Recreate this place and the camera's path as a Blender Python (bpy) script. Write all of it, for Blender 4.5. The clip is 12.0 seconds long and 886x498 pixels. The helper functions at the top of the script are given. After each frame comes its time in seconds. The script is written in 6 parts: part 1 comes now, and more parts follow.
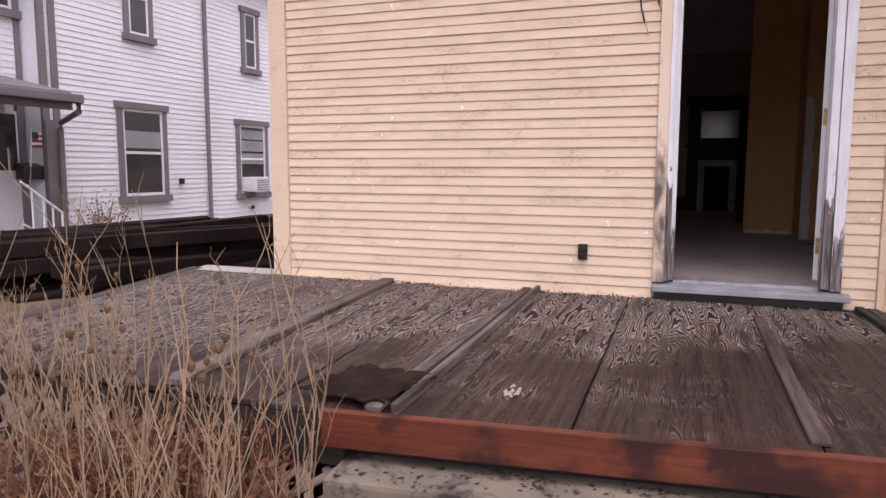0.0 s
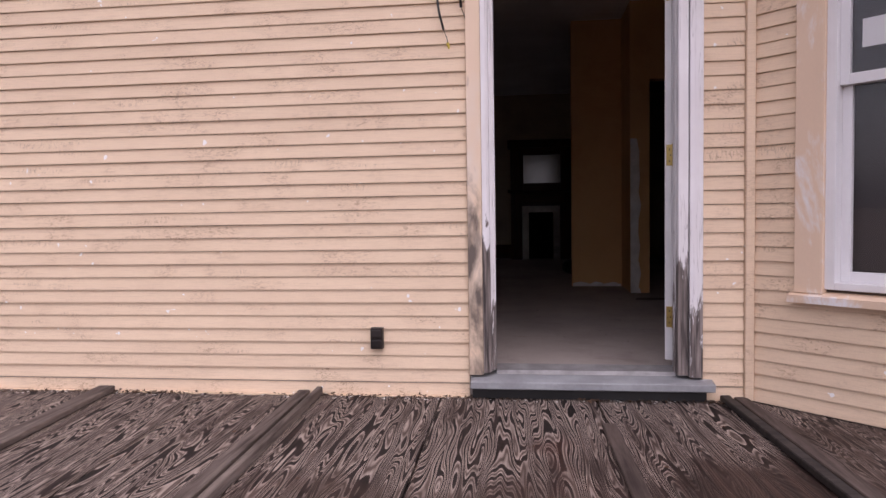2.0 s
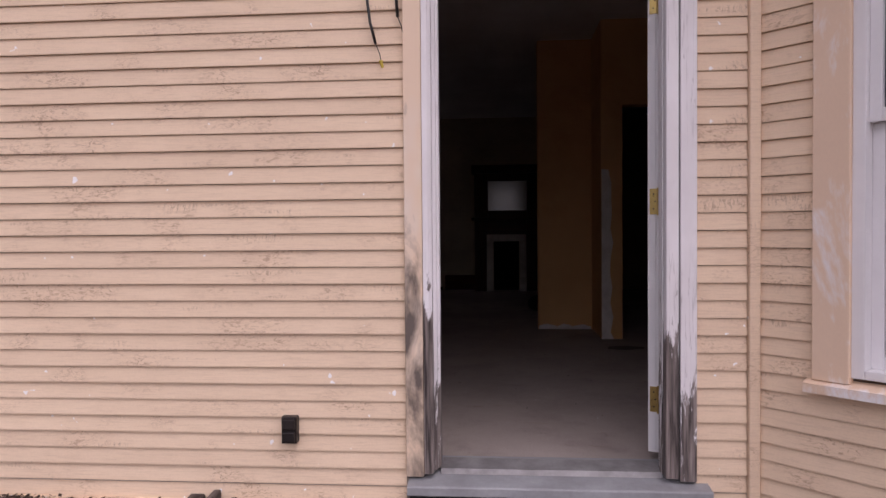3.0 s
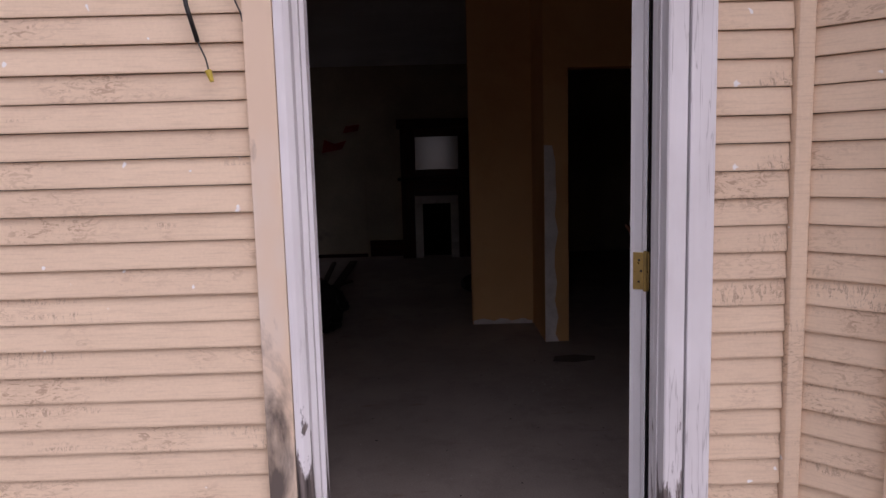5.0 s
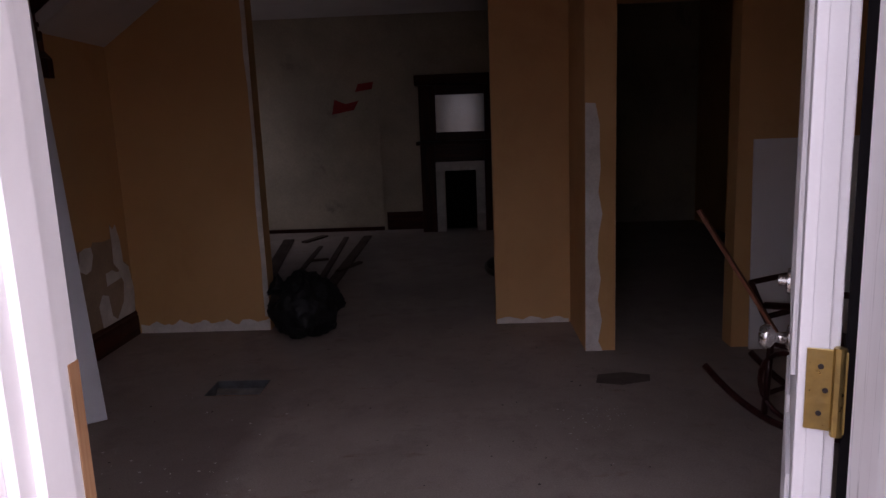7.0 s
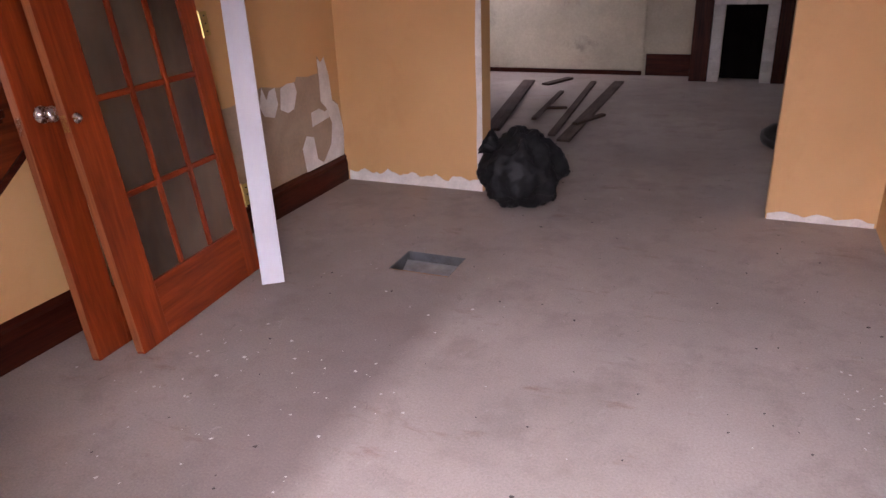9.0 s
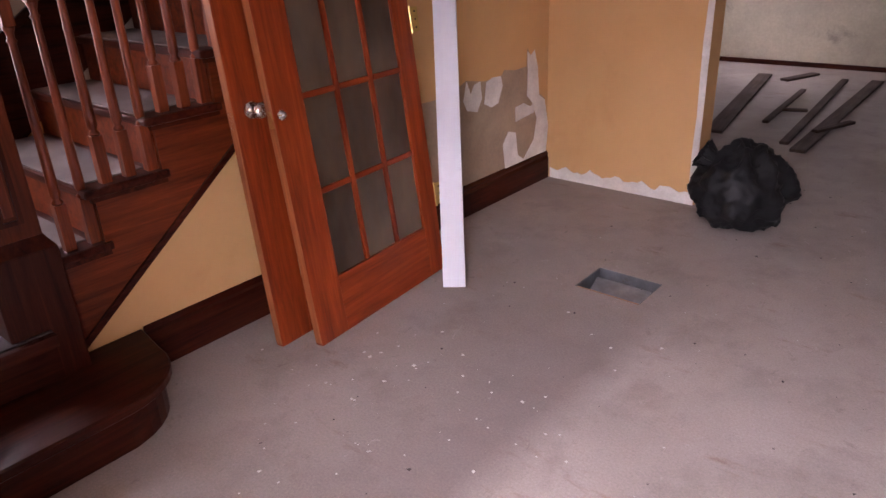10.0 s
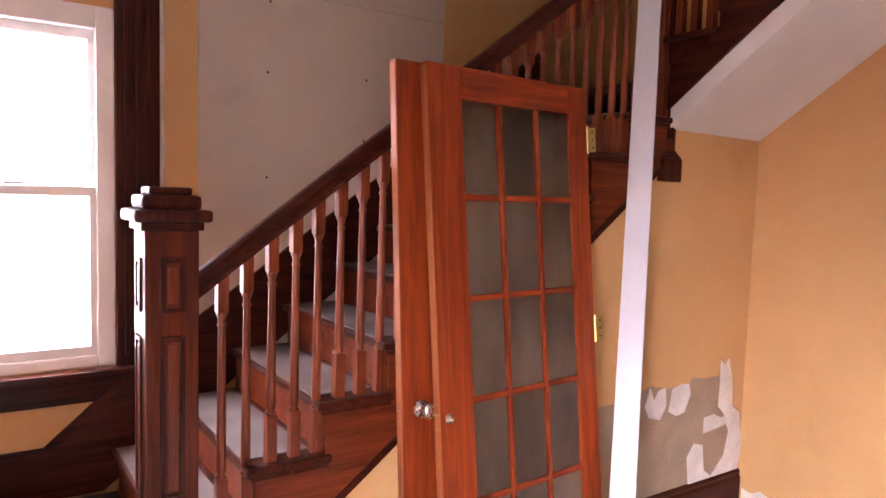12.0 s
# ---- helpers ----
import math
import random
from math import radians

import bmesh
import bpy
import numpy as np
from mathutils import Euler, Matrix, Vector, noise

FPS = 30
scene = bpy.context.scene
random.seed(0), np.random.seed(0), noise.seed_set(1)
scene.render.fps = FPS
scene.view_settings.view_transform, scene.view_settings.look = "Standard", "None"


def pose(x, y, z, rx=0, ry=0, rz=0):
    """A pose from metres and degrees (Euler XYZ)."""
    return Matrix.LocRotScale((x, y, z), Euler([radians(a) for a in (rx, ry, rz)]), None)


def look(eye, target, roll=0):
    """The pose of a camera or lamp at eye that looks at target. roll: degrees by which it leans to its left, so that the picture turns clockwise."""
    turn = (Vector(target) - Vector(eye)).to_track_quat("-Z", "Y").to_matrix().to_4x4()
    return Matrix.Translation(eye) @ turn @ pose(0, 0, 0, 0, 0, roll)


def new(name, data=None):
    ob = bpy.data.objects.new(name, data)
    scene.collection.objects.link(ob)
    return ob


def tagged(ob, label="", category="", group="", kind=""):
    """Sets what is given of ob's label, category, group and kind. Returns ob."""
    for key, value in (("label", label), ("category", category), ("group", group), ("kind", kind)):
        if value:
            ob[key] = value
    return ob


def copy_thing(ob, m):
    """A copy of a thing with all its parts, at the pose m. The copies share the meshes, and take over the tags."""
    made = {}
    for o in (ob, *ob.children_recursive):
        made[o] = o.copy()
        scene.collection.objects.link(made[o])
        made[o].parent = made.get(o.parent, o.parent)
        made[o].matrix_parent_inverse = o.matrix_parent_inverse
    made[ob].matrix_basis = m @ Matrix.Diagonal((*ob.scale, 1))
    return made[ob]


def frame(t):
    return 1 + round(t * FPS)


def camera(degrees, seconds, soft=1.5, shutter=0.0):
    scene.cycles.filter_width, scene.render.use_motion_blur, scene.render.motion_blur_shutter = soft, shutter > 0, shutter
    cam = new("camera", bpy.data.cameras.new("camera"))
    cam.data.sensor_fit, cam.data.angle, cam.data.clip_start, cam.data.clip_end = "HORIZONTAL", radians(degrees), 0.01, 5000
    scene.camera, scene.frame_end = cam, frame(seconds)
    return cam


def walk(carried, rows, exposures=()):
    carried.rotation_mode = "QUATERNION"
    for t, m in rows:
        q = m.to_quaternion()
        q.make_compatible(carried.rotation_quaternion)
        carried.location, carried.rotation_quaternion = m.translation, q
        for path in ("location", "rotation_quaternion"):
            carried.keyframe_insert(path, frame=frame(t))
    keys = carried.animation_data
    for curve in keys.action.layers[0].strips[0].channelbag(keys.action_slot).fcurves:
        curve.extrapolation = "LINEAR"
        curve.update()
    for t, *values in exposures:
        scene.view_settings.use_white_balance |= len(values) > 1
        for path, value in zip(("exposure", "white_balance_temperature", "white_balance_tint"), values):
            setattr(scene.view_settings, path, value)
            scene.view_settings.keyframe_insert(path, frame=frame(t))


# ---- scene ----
cam = camera(64.3, 12.0)
PATH = [
    (0, (0.16, -4.772, 0.748), (-0.533, -2.91, 0.52), 0.1),
    (0.5, (0.155, -4.453, 0.752), (-0.425, -2.552, 0.526), -0.7),
    (1, (0.133, -4.114, 0.766), (-0.283, -2.168, 0.571), -1.8),
    (1.5, (0.161, -3.768, 0.794), (-0.206, -1.806, 0.661), -1.4),
    (2, (0.155, -3.402, 0.8), (-0.094, -1.42, 0.698), -0.9),
    (2.5, (0.159, -3.055, 0.843), (0.016, -1.063, 0.749), -1.2),
    (2.7, (0.183, -2.898, 0.888), (0.021, -0.905, 0.842), -0.5),
    (4.5, (0.263, -2.003, 1.282), (0.212, -0.012, 1.098), -0.9),
    (5, (0.277, -1.688, 1.386), (0.3, 0.296, 1.139), -1.5),
    (5.5, (0.294, -1.383, 1.404), (0.25, 0.597, 1.128), -0.7),
    (6, (0.333, -1.115, 1.411), (0.284, 0.863, 1.124), -0.6),
    (6.5, (0.336, -0.836, 1.421), (0.375, 1.139, 1.109), -1.1),
    (7, (0.42, -0.595, 1.41), (0.342, 1.371, 1.054), -2.2),
    (7.2, (0.436, -0.475, 1.428), (0.261, 1.481, 1.048), -1.7),
    (8.8, (0.401, 0.203, 1.364), (-0.242, 1.954, 0.641), -2.1),
    (9, (0.407, 0.281, 1.356), (-0.33, 1.973, 0.586), -2.1),
    (9.5, (0.428, 0.429, 1.417), (-0.581, 1.94, 0.58), -1.6),
    (10, (0.342, 0.5, 1.438), (-0.859, 1.876, 0.624), -2.6),
    (10.5, (0.266, 0.486, 1.515), (-1.128, 1.719, 0.782), -1.7),
    (11, (0.216, 0.483, 1.578), (-1.265, 1.698, 1.003), -1.0),
    (11.5, (0.196, 0.53, 1.598), (-1.42, 1.662, 1.268), 0.8),
    (12, (0.245, 0.63, 1.648), (-1.401, 1.754, 1.492), 1.7),
]
walk(cam, [(t, look(eye, target, roll)) for t, eye, target, roll in PATH],
     exposures=((0, 0.68, 6250, 26), (1.5, 0.64, 6250, 27), (2.7, 0.27, 6400, 30), (4.6, 0.27, 6250, 29), (5.6, 0.38, 6200, 29), (6.4, 0.7, 6180, 31), (7.2, 1.9, 6150, 32), (8.8, 4.5, 6200, 31), (9.5, 4.6, 6250, 32), (10.5, 4.9, 6300, 33), (11.5, 5.5, 6350, 32), (12, 5.85, 6400, 31)))

# ---- world and light: an overcast day ----
world = bpy.data.worlds.new("overcast_sky")
scene.world = world
world.use_nodes = True
wn, wl = world.node_tree.nodes, world.node_tree.links
sky = wn.new("ShaderNodeTexSky")
sky.sky_type = "NISHITA"
sky.sun_disc = False
sky.sun_elevation, sky.sun_rotation = radians(67), radians(140)
sky.dust_density = 4.0
soften = wn.new("ShaderNodeHueSaturation")
soften.inputs["Saturation"].default_value = 0.22
wl.new(sky.outputs[0], soften.inputs["Color"])
wl.new(soften.outputs[0], wn["Background"].inputs["Color"])
wn["Background"].inputs["Strength"].default_value = 0.15
sun_data = bpy.data.lights.new("sun", "SUN")
sun_data.energy, sun_data.angle, sun_data.color = 1.0, radians(130), (1.0, 0.95, 0.92)
sun = new("sun", sun_data)
sun.matrix_world = look((2.4, -2.9, 9.0), (0.0, 0.0, 0.0))

# sky light standing in the opening of the stair window
window_data = bpy.data.lights.new("stair_window_daylight", "AREA")
window_data.shape, window_data.size, window_data.size_y, window_data.energy = "RECTANGLE", 1.45, 0.8, 0.62
window_light = new("stair_window_daylight", window_data)
window_light.matrix_world = look((-3.04, 0.742, 1.62), (0.0, 0.742, 1.45), 90)


# fill light in an added, unseen side window, brightens the far wall
far_data = bpy.data.lights.new("far_room_fill_light", "AREA")
far_data.shape, far_data.size, far_data.size_y, far_data.energy = "RECTANGLE", 1.4, 0.95, 0.035
far_light = new("far_room_fill_light", far_data)
far_light.matrix_world = look((-3.04, 7.9, 1.5), (0.0, 7.9, 1.3), 90)


# ---- materials ----
def nodes_of(name):
    m = bpy.data.materials.new(name)
    m.use_nodes = True
    nt = m.node_tree
    return m, nt.nodes, nt.links, nt.nodes["Principled BSDF"]


def ramp(n, l, fac, stops):
    r = n.new("ShaderNodeValToRGB")
    e = r.color_ramp.elements
    while len(e) < len(stops):
        e.new(0.5)
    for el, (p, c) in zip(e, stops):
        el.position, el.color = p, (*c, 1) if len(c) == 3 else c
    l.new(fac, r.inputs[0])
    return r.outputs[0]


def coords(n, l, scale=(1, 1, 1), shift=True):
    tc = n.new("ShaderNodeTexCoord")
    mp = n.new("ShaderNodeMapping")
    mp.inputs["Scale"].default_value = scale
    l.new(tc.outputs["Object"], mp.inputs["Vector"])
    if shift:
        oi = n.new("ShaderNodeObjectInfo")
        mul = n.new("ShaderNodeMath")
        mul.operation = "MULTIPLY"
        mul.inputs[1].default_value = 37.0
        l.new(oi.outputs["Random"], mul.inputs[0])
        cb = n.new("ShaderNodeCombineXYZ")
        for i in range(3):
            l.new(mul.outputs[0], cb.inputs[i])
        l.new(cb.outputs[0], mp.inputs["Location"])
    return mp.outputs[0]


def noise_tex(n, l, vec, scale, detail=4, rough=0.55, distortion=0.0):
    t = n.new("ShaderNodeTexNoise")
    t.inputs["Scale"].default_value, t.inputs["Detail"].default_value = scale, detail
    t.inputs["Roughness"].default_value, t.inputs["Distortion"].default_value = rough, distortion
    l.new(vec, t.inputs["Vector"])
    return t.outputs["Fac"]


def mix(n, l, fac, a, b, kind="MIX"):
    m = n.new("ShaderNodeMix")
    m.data_type, m.blend_type = "RGBA", kind
    if isinstance(fac, (int, float)):
        m.inputs["Factor"].default_value = fac
    else:
        l.new(fac, m.inputs["Factor"])
    for v, s in ((a, m.inputs["A"]), (b, m.inputs["B"])):
        if isinstance(v, tuple):
            s.default_value = (*v, 1)
        else:
            l.new(v, s)
    return m.outputs["Result"]


def bump(n, l, b, height, strength, dist=0.004):
    k = n.new("ShaderNodeBump")
    k.inputs["Strength"].default_value, k.inputs["Distance"].default_value = strength, dist
    l.new(height, k.inputs["Height"])
    l.new(k.outputs[0], b.inputs["Normal"])


def surface(name, base, other, big=1.5, fine=60.0, rough=0.7, metal=0.0, relief=0.3, spots=None, spot_at=(0.62, 0.7), spot_scale=6.0,
            stretch=(1, 1, 1), shift=True, spec=0.5, coat=0.0, mottle=0.3):
    """A painted, plastered or dirty surface: broad stains, fine grain, optional spots of another colour."""
    m, n, l, b = nodes_of(name)
    v = coords(n, l, stretch, shift)
    broad = noise_tex(n, l, v, big, 5, 0.6)
    grain = noise_tex(n, l, v, fine, 3, 0.6)
    c = mix(n, l, ramp(n, l, broad, [(0.35, (0, 0, 0)), (0.68, (1, 1, 1))]), base, other)
    c = mix(n, l, mottle, c, ramp(n, l, grain, [(0.3, (0.55, 0.55, 0.55)), (0.7, (1, 1, 1))]), "MULTIPLY")
    if spots:
        s = noise_tex(n, l, v, spot_scale, 8, 0.7, 0.4)
        c = mix(n, l, ramp(n, l, s, [(spot_at[0], (0, 0, 0)), (spot_at[1], (1, 1, 1))]), c, spots)
    l.new(c, b.inputs["Base Color"])
    l.new(ramp(n, l, grain, [(0.3, (rough - 0.08,) * 3), (0.7, (min(1, rough + 0.08),) * 3)]), b.inputs["Roughness"])
    b.inputs["Metallic"].default_value = metal
    b.inputs["Specular IOR Level"].default_value = spec
    b.inputs["Coat Weight"].default_value = coat
    if relief:
        bump(n, l, b, grain, relief, 0.002)
    return m


def wood(name, dark, light, axis=2, scale=9.0, rough=0.4, relief=0.2, coat=0.0, worn=None, spec=0.36, worn_at=(0.6, 0.72)):
    """Straight-grained stained timber, the grain along one axis."""
    m, n, l, b = nodes_of(name)
    st = [1.0, 1.0, 1.0]
    st[axis] = 0.06
    v = coords(n, l, tuple(st))
    g = noise_tex(n, l, v, scale * 3.5, 6, 0.65, 0.6)
    f = noise_tex(n, l, v, scale * 22, 3, 0.6)
    patch = noise_tex(n, l, coords(n, l), 3.0, 4, 0.6)
    c = mix(n, l, ramp(n, l, g, [(0.32, (0, 0, 0)), (0.7, (1, 1, 1))]), dark, light)
    c = mix(n, l, 0.4, c, ramp(n, l, f, [(0.3, (0.45, 0.42, 0.4)), (0.65, (1, 1, 1))]), "MULTIPLY")
    c = mix(n, l, 0.35, c, ramp(n, l, patch, [(0.3, (0.55, 0.5, 0.5)), (0.7, (1, 1, 1))]), "MULTIPLY")
    if worn:
        c = mix(n, l, ramp(n, l, patch, [(worn_at[0], (0, 0, 0)), (worn_at[1], (0.85, 0.85, 0.85))]), c, worn)
    l.new(c, b.inputs["Base Color"])
    l.new(ramp(n, l, patch, [(0.3, (rough + 0.12,) * 3), (0.7, (rough - 0.06,) * 3)]), b.inputs["Roughness"])
    b.inputs["Coat Weight"].default_value = coat
    b.inputs["Coat Roughness"].default_value = 0.2
    b.inputs["Specular IOR Level"].default_value = spec
    bump(n, l, b, f, relief, 0.001)
    return m


def weathered_plywood():
    """Rotary-cut plywood: long arched bands of pale and dark grain, greyed, soaked dark brown towards the outer edge."""
    m, n, l, b = nodes_of("weathered_plywood")
    v = coords(n, l, (1.0, 0.085, 1.0))
    # each strip of the face veneer, some 14 cm wide, has its own grain
    tc = n.new("ShaderNodeTexCoord")
    sp = n.new("ShaderNodeSeparateXYZ")
    l.new(tc.outputs["Object"], sp.inputs[0])
    strip = n.new("ShaderNodeMath")
    strip.operation = "MULTIPLY"
    strip.inputs[1].default_value = 7.0
    l.new(sp.outputs["X"], strip.inputs[0])
    step_of = n.new("ShaderNodeMath")
    step_of.operation = "FLOOR"
    l.new(strip.outputs[0], step_of.inputs[0])
    wn_of = n.new("ShaderNodeTexWhiteNoise")
    wn_of.noise_dimensions = "1D"
    l.new(step_of.outputs[0], wn_of.inputs["W"])
    far = n.new("ShaderNodeVectorMath")
    far.operation = "SCALE"
    far.inputs["Scale"].default_value = 6.0
    l.new(wn_of.outputs["Color"], far.inputs[0])
    both = n.new("ShaderNodeVectorMath")
    l.new(v, both.inputs[0])
    l.new(far.outputs[0], both.inputs[1])
    g = noise_tex(n, l, both.outputs[0], 8.5, 2.0, 0.45, 0.12)
    mul = n.new("ShaderNodeMath")
    mul.operation = "MULTIPLY"
    mul.inputs[1].default_value = 26.0
    l.new(g, mul.inputs[0])
    fr = n.new("ShaderNodeMath")
    fr.operation = "PINGPONG"
    fr.inputs[1].default_value = 0.5
    l.new(mul.outputs[0], fr.inputs[0])
    fibre = noise_tex(n, l, coords(n, l, (1, 0.03, 1)), 110, 4, 0.65)
    streak = noise_tex(n, l, coords(n, l, (1, 0.06, 1)), 22, 4, 0.6)
    wet = noise_tex(n, l, coords(n, l), 1.6, 6, 0.65, 0.4)
    bands = ramp(n, l, fr.outputs[0], [(0.10, (0.010, 0.006, 0.005)), (0.19, (0.03, 0.018, 0.015)), (0.24, (0.40, 0.335, 0.295)), (0.34, (0.31, 0.255, 0.222)), (0.45, (0.1, 0.072, 0.06))])
    c = mix(n, l, 0.6, bands, ramp(n, l, fibre, [(0.3, (0.35, 0.32, 0.31)), (0.7, (1.1, 1.08, 1.05))]), "MULTIPLY")
    c = mix(n, l, ramp(n, l, streak, [(0.36, (0.75, 0.75, 0.75)), (0.5, (0, 0, 0))]), c, (0.03, 0.018, 0.015))
    # the soaked strip: outer half of the deck, with a ragged limit
    mr = n.new("ShaderNodeMapRange")
    mr.inputs["From Min"].default_value, mr.inputs["From Max"].default_value = -0.55, -1.75
    mr.inputs["To Min"].default_value, mr.inputs["To Max"].default_value = -0.1, 0.27
    place = n.new("ShaderNodeNewGeometry")
    at = n.new("ShaderNodeSeparateXYZ")
    l.new(place.outputs["Position"], at.inputs[0])
    slant = n.new("ShaderNodeMath")
    slant.operation = "MULTIPLY_ADD"
    slant.inputs[1].default_value = -0.45
    l.new(at.outputs["X"], slant.inputs[0])
    l.new(at.outputs["Y"], slant.inputs[2])
    l.new(slant.outputs[0], mr.inputs["Value"])
    ad = n.new("ShaderNodeMath")
    l.new(wet, ad.inputs[0])
    l.new(mr.outputs[0], ad.inputs[1])
    c = mix(n, l, ramp(n, l, ad.outputs[0], [(0.5, (0, 0, 0)), (0.72, (0.93, 0.93, 0.93))]), c, mix(n, l, ramp(n, l, noise_tex(n, l, coords(n, l, (1, 0.035, 1)), 30, 5, 0.7), [(0.4, (0, 0, 0)), (0.68, (1, 1, 1))]), (0.013, 0.006, 0.0045), (0.052, 0.029, 0.022)))
    # rusty red stains soaked into the wood
    rust = noise_tex(n, l, coords(n, l, (1, 0.5, 1)), 2.3, 5, 0.6, 0.3)
    c = mix(n, l, ramp(n, l, rust, [(0.6, (0, 0, 0)), (0.75, (0.5, 0.5, 0.5))]), c, (0.075, 0.022, 0.013))
    l.new(c, b.inputs["Base Color"])
    b.inputs["Specular IOR Level"].default_value = 0.25
    l.new(ramp(n, l, ad.outputs[0], [(0.45, (0.85,) * 3), (0.7, (0.62,) * 3)]), b.inputs["Roughness"])
    bump(n, l, b, fr.outputs[0], 0.5, 0.003)
    return m


def cream_paint():
    """Old cream paint on narrow boards: chalky, grimy in patches, with small chips and scratches along the boards."""
    m, n, l, b = nodes_of("cream_paint")
    v = coords(n, l, (1, 1, 1))
    broad = noise_tex(n, l, v, 1.3, 5, 0.6)
    fleck = noise_tex(n, l, coords(n, l, (0.8, 1, 2.0)), 34, 8, 0.75, 1.4)
    where = noise_tex(n, l, coords(n, l, (1, 1, 1)), 2.6, 3, 0.6)
    fine = noise_tex(n, l, v, 140, 3, 0.6)
    c = mix(n, l, ramp(n, l, broad, [(0.35, (0, 0, 0)), (0.7, (1, 1, 1))]), (0.80, 0.62, 0.445), (0.71, 0.54, 0.385))
    c = mix(n, l, 0.12, c, ramp(n, l, fine, [(0.3, (0.5, 0.45, 0.4)), (0.7, (1, 1, 1))]), "MULTIPLY")
    streak = noise_tex(n, l, coords(n, l, (0.22, 1, 4.0)), 48, 5, 0.7)
    c = mix(n, l, 0.3, c, ramp(n, l, streak, [(0.32, (0.62, 0.57, 0.53)), (0.5, (1, 1, 1)), (0.72, (1.08, 1.07, 1.06))]), "MULTIPLY")
    gate = n.new("ShaderNodeMath")
    gate.operation = "MULTIPLY"
    l.new(ramp(n, l, fleck, [(0.52, (0, 0, 0)), (0.57, (1, 1, 1))]), gate.inputs[0])
    l.new(ramp(n, l, where, [(0.52, (0, 0, 0)), (0.63, (1, 1, 1))]), gate.inputs[1])
    c = mix(n, l, gate.outputs[0], c, (0.47, 0.33, 0.225))
    # upright cracks and lifted flakes in long patches, the flakes' shadow painted tan
    crack = noise_tex(n, l, coords(n, l, (3.4, 1, 1.0)), 30, 6, 0.7, 0.9)
    patch = noise_tex(n, l, coords(n, l, (0.7, 1, 6.0)), 2.1, 4, 0.62)
    peel_shadow = n.new("ShaderNodeMath")
    peel_shadow.operation = "MULTIPLY"
    l.new(ramp(n, l, crack, [(0.53, (0, 0, 0)), (0.565, (1, 1, 1)), (0.6, (1, 1, 1)), (0.63, (0, 0, 0))]), peel_shadow.inputs[0])
    l.new(ramp(n, l, patch, [(0.6, (0, 0, 0)), (0.67, (0.8, 0.8, 0.8))]), peel_shadow.inputs[1])
    c = mix(n, l, peel_shadow.outputs[0], c, (0.36, 0.25, 0.17))
    nick = noise_tex(n, l, v, 19, 2, 0.5)
    c = mix(n, l, ramp(n, l, nick, [(0.735, (0, 0, 0)), (0.75, (1, 1, 1))]), c, (0.85, 0.82, 0.8))
    l.new(c, b.inputs["Base Color"])
    b.inputs["Roughness"].default_value = 0.72
    bump(n, l, b, fleck, 0.25, 0.0015)
    return m


def chipped_white(name="chipped_white_paint", top=1.05, most=0.22):
    """White house paint, peeled to grey wood near the foot of the jambs, in long upright flakes."""
    m, n, l, b = nodes_of(name)
    v = coords(n, l, (1, 1, 0.16), False)
    flake = noise_tex(n, l, v, 16, 8, 0.7, 0.6)
    tc = n.new("ShaderNodeTexCoord")
    sp = n.new("ShaderNodeSeparateXYZ")
    l.new(tc.outputs["Object"], sp.inputs[0])
    mr = n.new("ShaderNodeMapRange")
    mr.inputs["From Min"].default_value, mr.inputs["From Max"].default_value = 0.2, top
    mr.inputs["To Min"].default_value, mr.inputs["To Max"].default_value = most, -0.1
    l.new(sp.outputs["Z"], mr.inputs["Value"])
    ad = n.new("ShaderNodeMath")
    l.new(flake, ad.inputs[0])
    l.new(mr.outputs[0], ad.inputs[1])
    stain = noise_tex(n, l, coords(n, l, (1, 1, 0.4), False), 5, 4, 0.6)
    c = mix(n, l, ramp(n, l, stain, [(0.4, (0, 0, 0)), (0.75, (1, 1, 1))]), (0.82, 0.80, 0.81), (0.68, 0.65, 0.65))
    # hairline cracks running up the paint
    hair = noise_tex(n, l, coords(n, l, (1, 1, 0.03), False), 55, 3, 0.6, 0.2)
    some = noise_tex(n, l, coords(n, l, (1, 1, 0.3), False), 3.5, 3, 0.6)
    line = n.new("ShaderNodeMath")
    line.operation = "MULTIPLY"
    l.new(ramp(n, l, hair, [(0.485, (0, 0, 0)), (0.5, (1, 1, 1)), (0.515, (0, 0, 0))]), line.inputs[0])
    l.new(ramp(n, l, some, [(0.48, (0, 0, 0)), (0.58, (0.6, 0.6, 0.6))]), line.inputs[1])
    c = mix(n, l, line.outputs[0], c, (0.3, 0.27, 0.27))
    c = mix(n, l, ramp(n, l, ad.outputs[0], [(0.64, (0, 0, 0)), (0.68, (1, 1, 1))]), c, ramp(n, l, noise_tex(n, l, coords(n, l, (1, 1, 0.05), False), 60, 4, 0.6), [(0.35, (0.035, 0.026, 0.024)), (0.65, (0.3, 0.25, 0.23))]))
    l.new(c, b.inputs["Base Color"])
    b.inputs["Roughness"].default_value = 0.6
    bump(n, l, b, ad.outputs[0], 0.3, 0.002)
    return m


def clear_glass(name, tint=(1, 1, 1), rough=0.0):
    m, n, l, b = nodes_of(name)
    b.inputs["Base Color"].default_value = (*tint, 1)
    b.inputs["Roughness"].default_value = rough
    b.inputs["Transmission Weight"].default_value = 1.0
    b.inputs["IOR"].default_value = 1.45
    return m


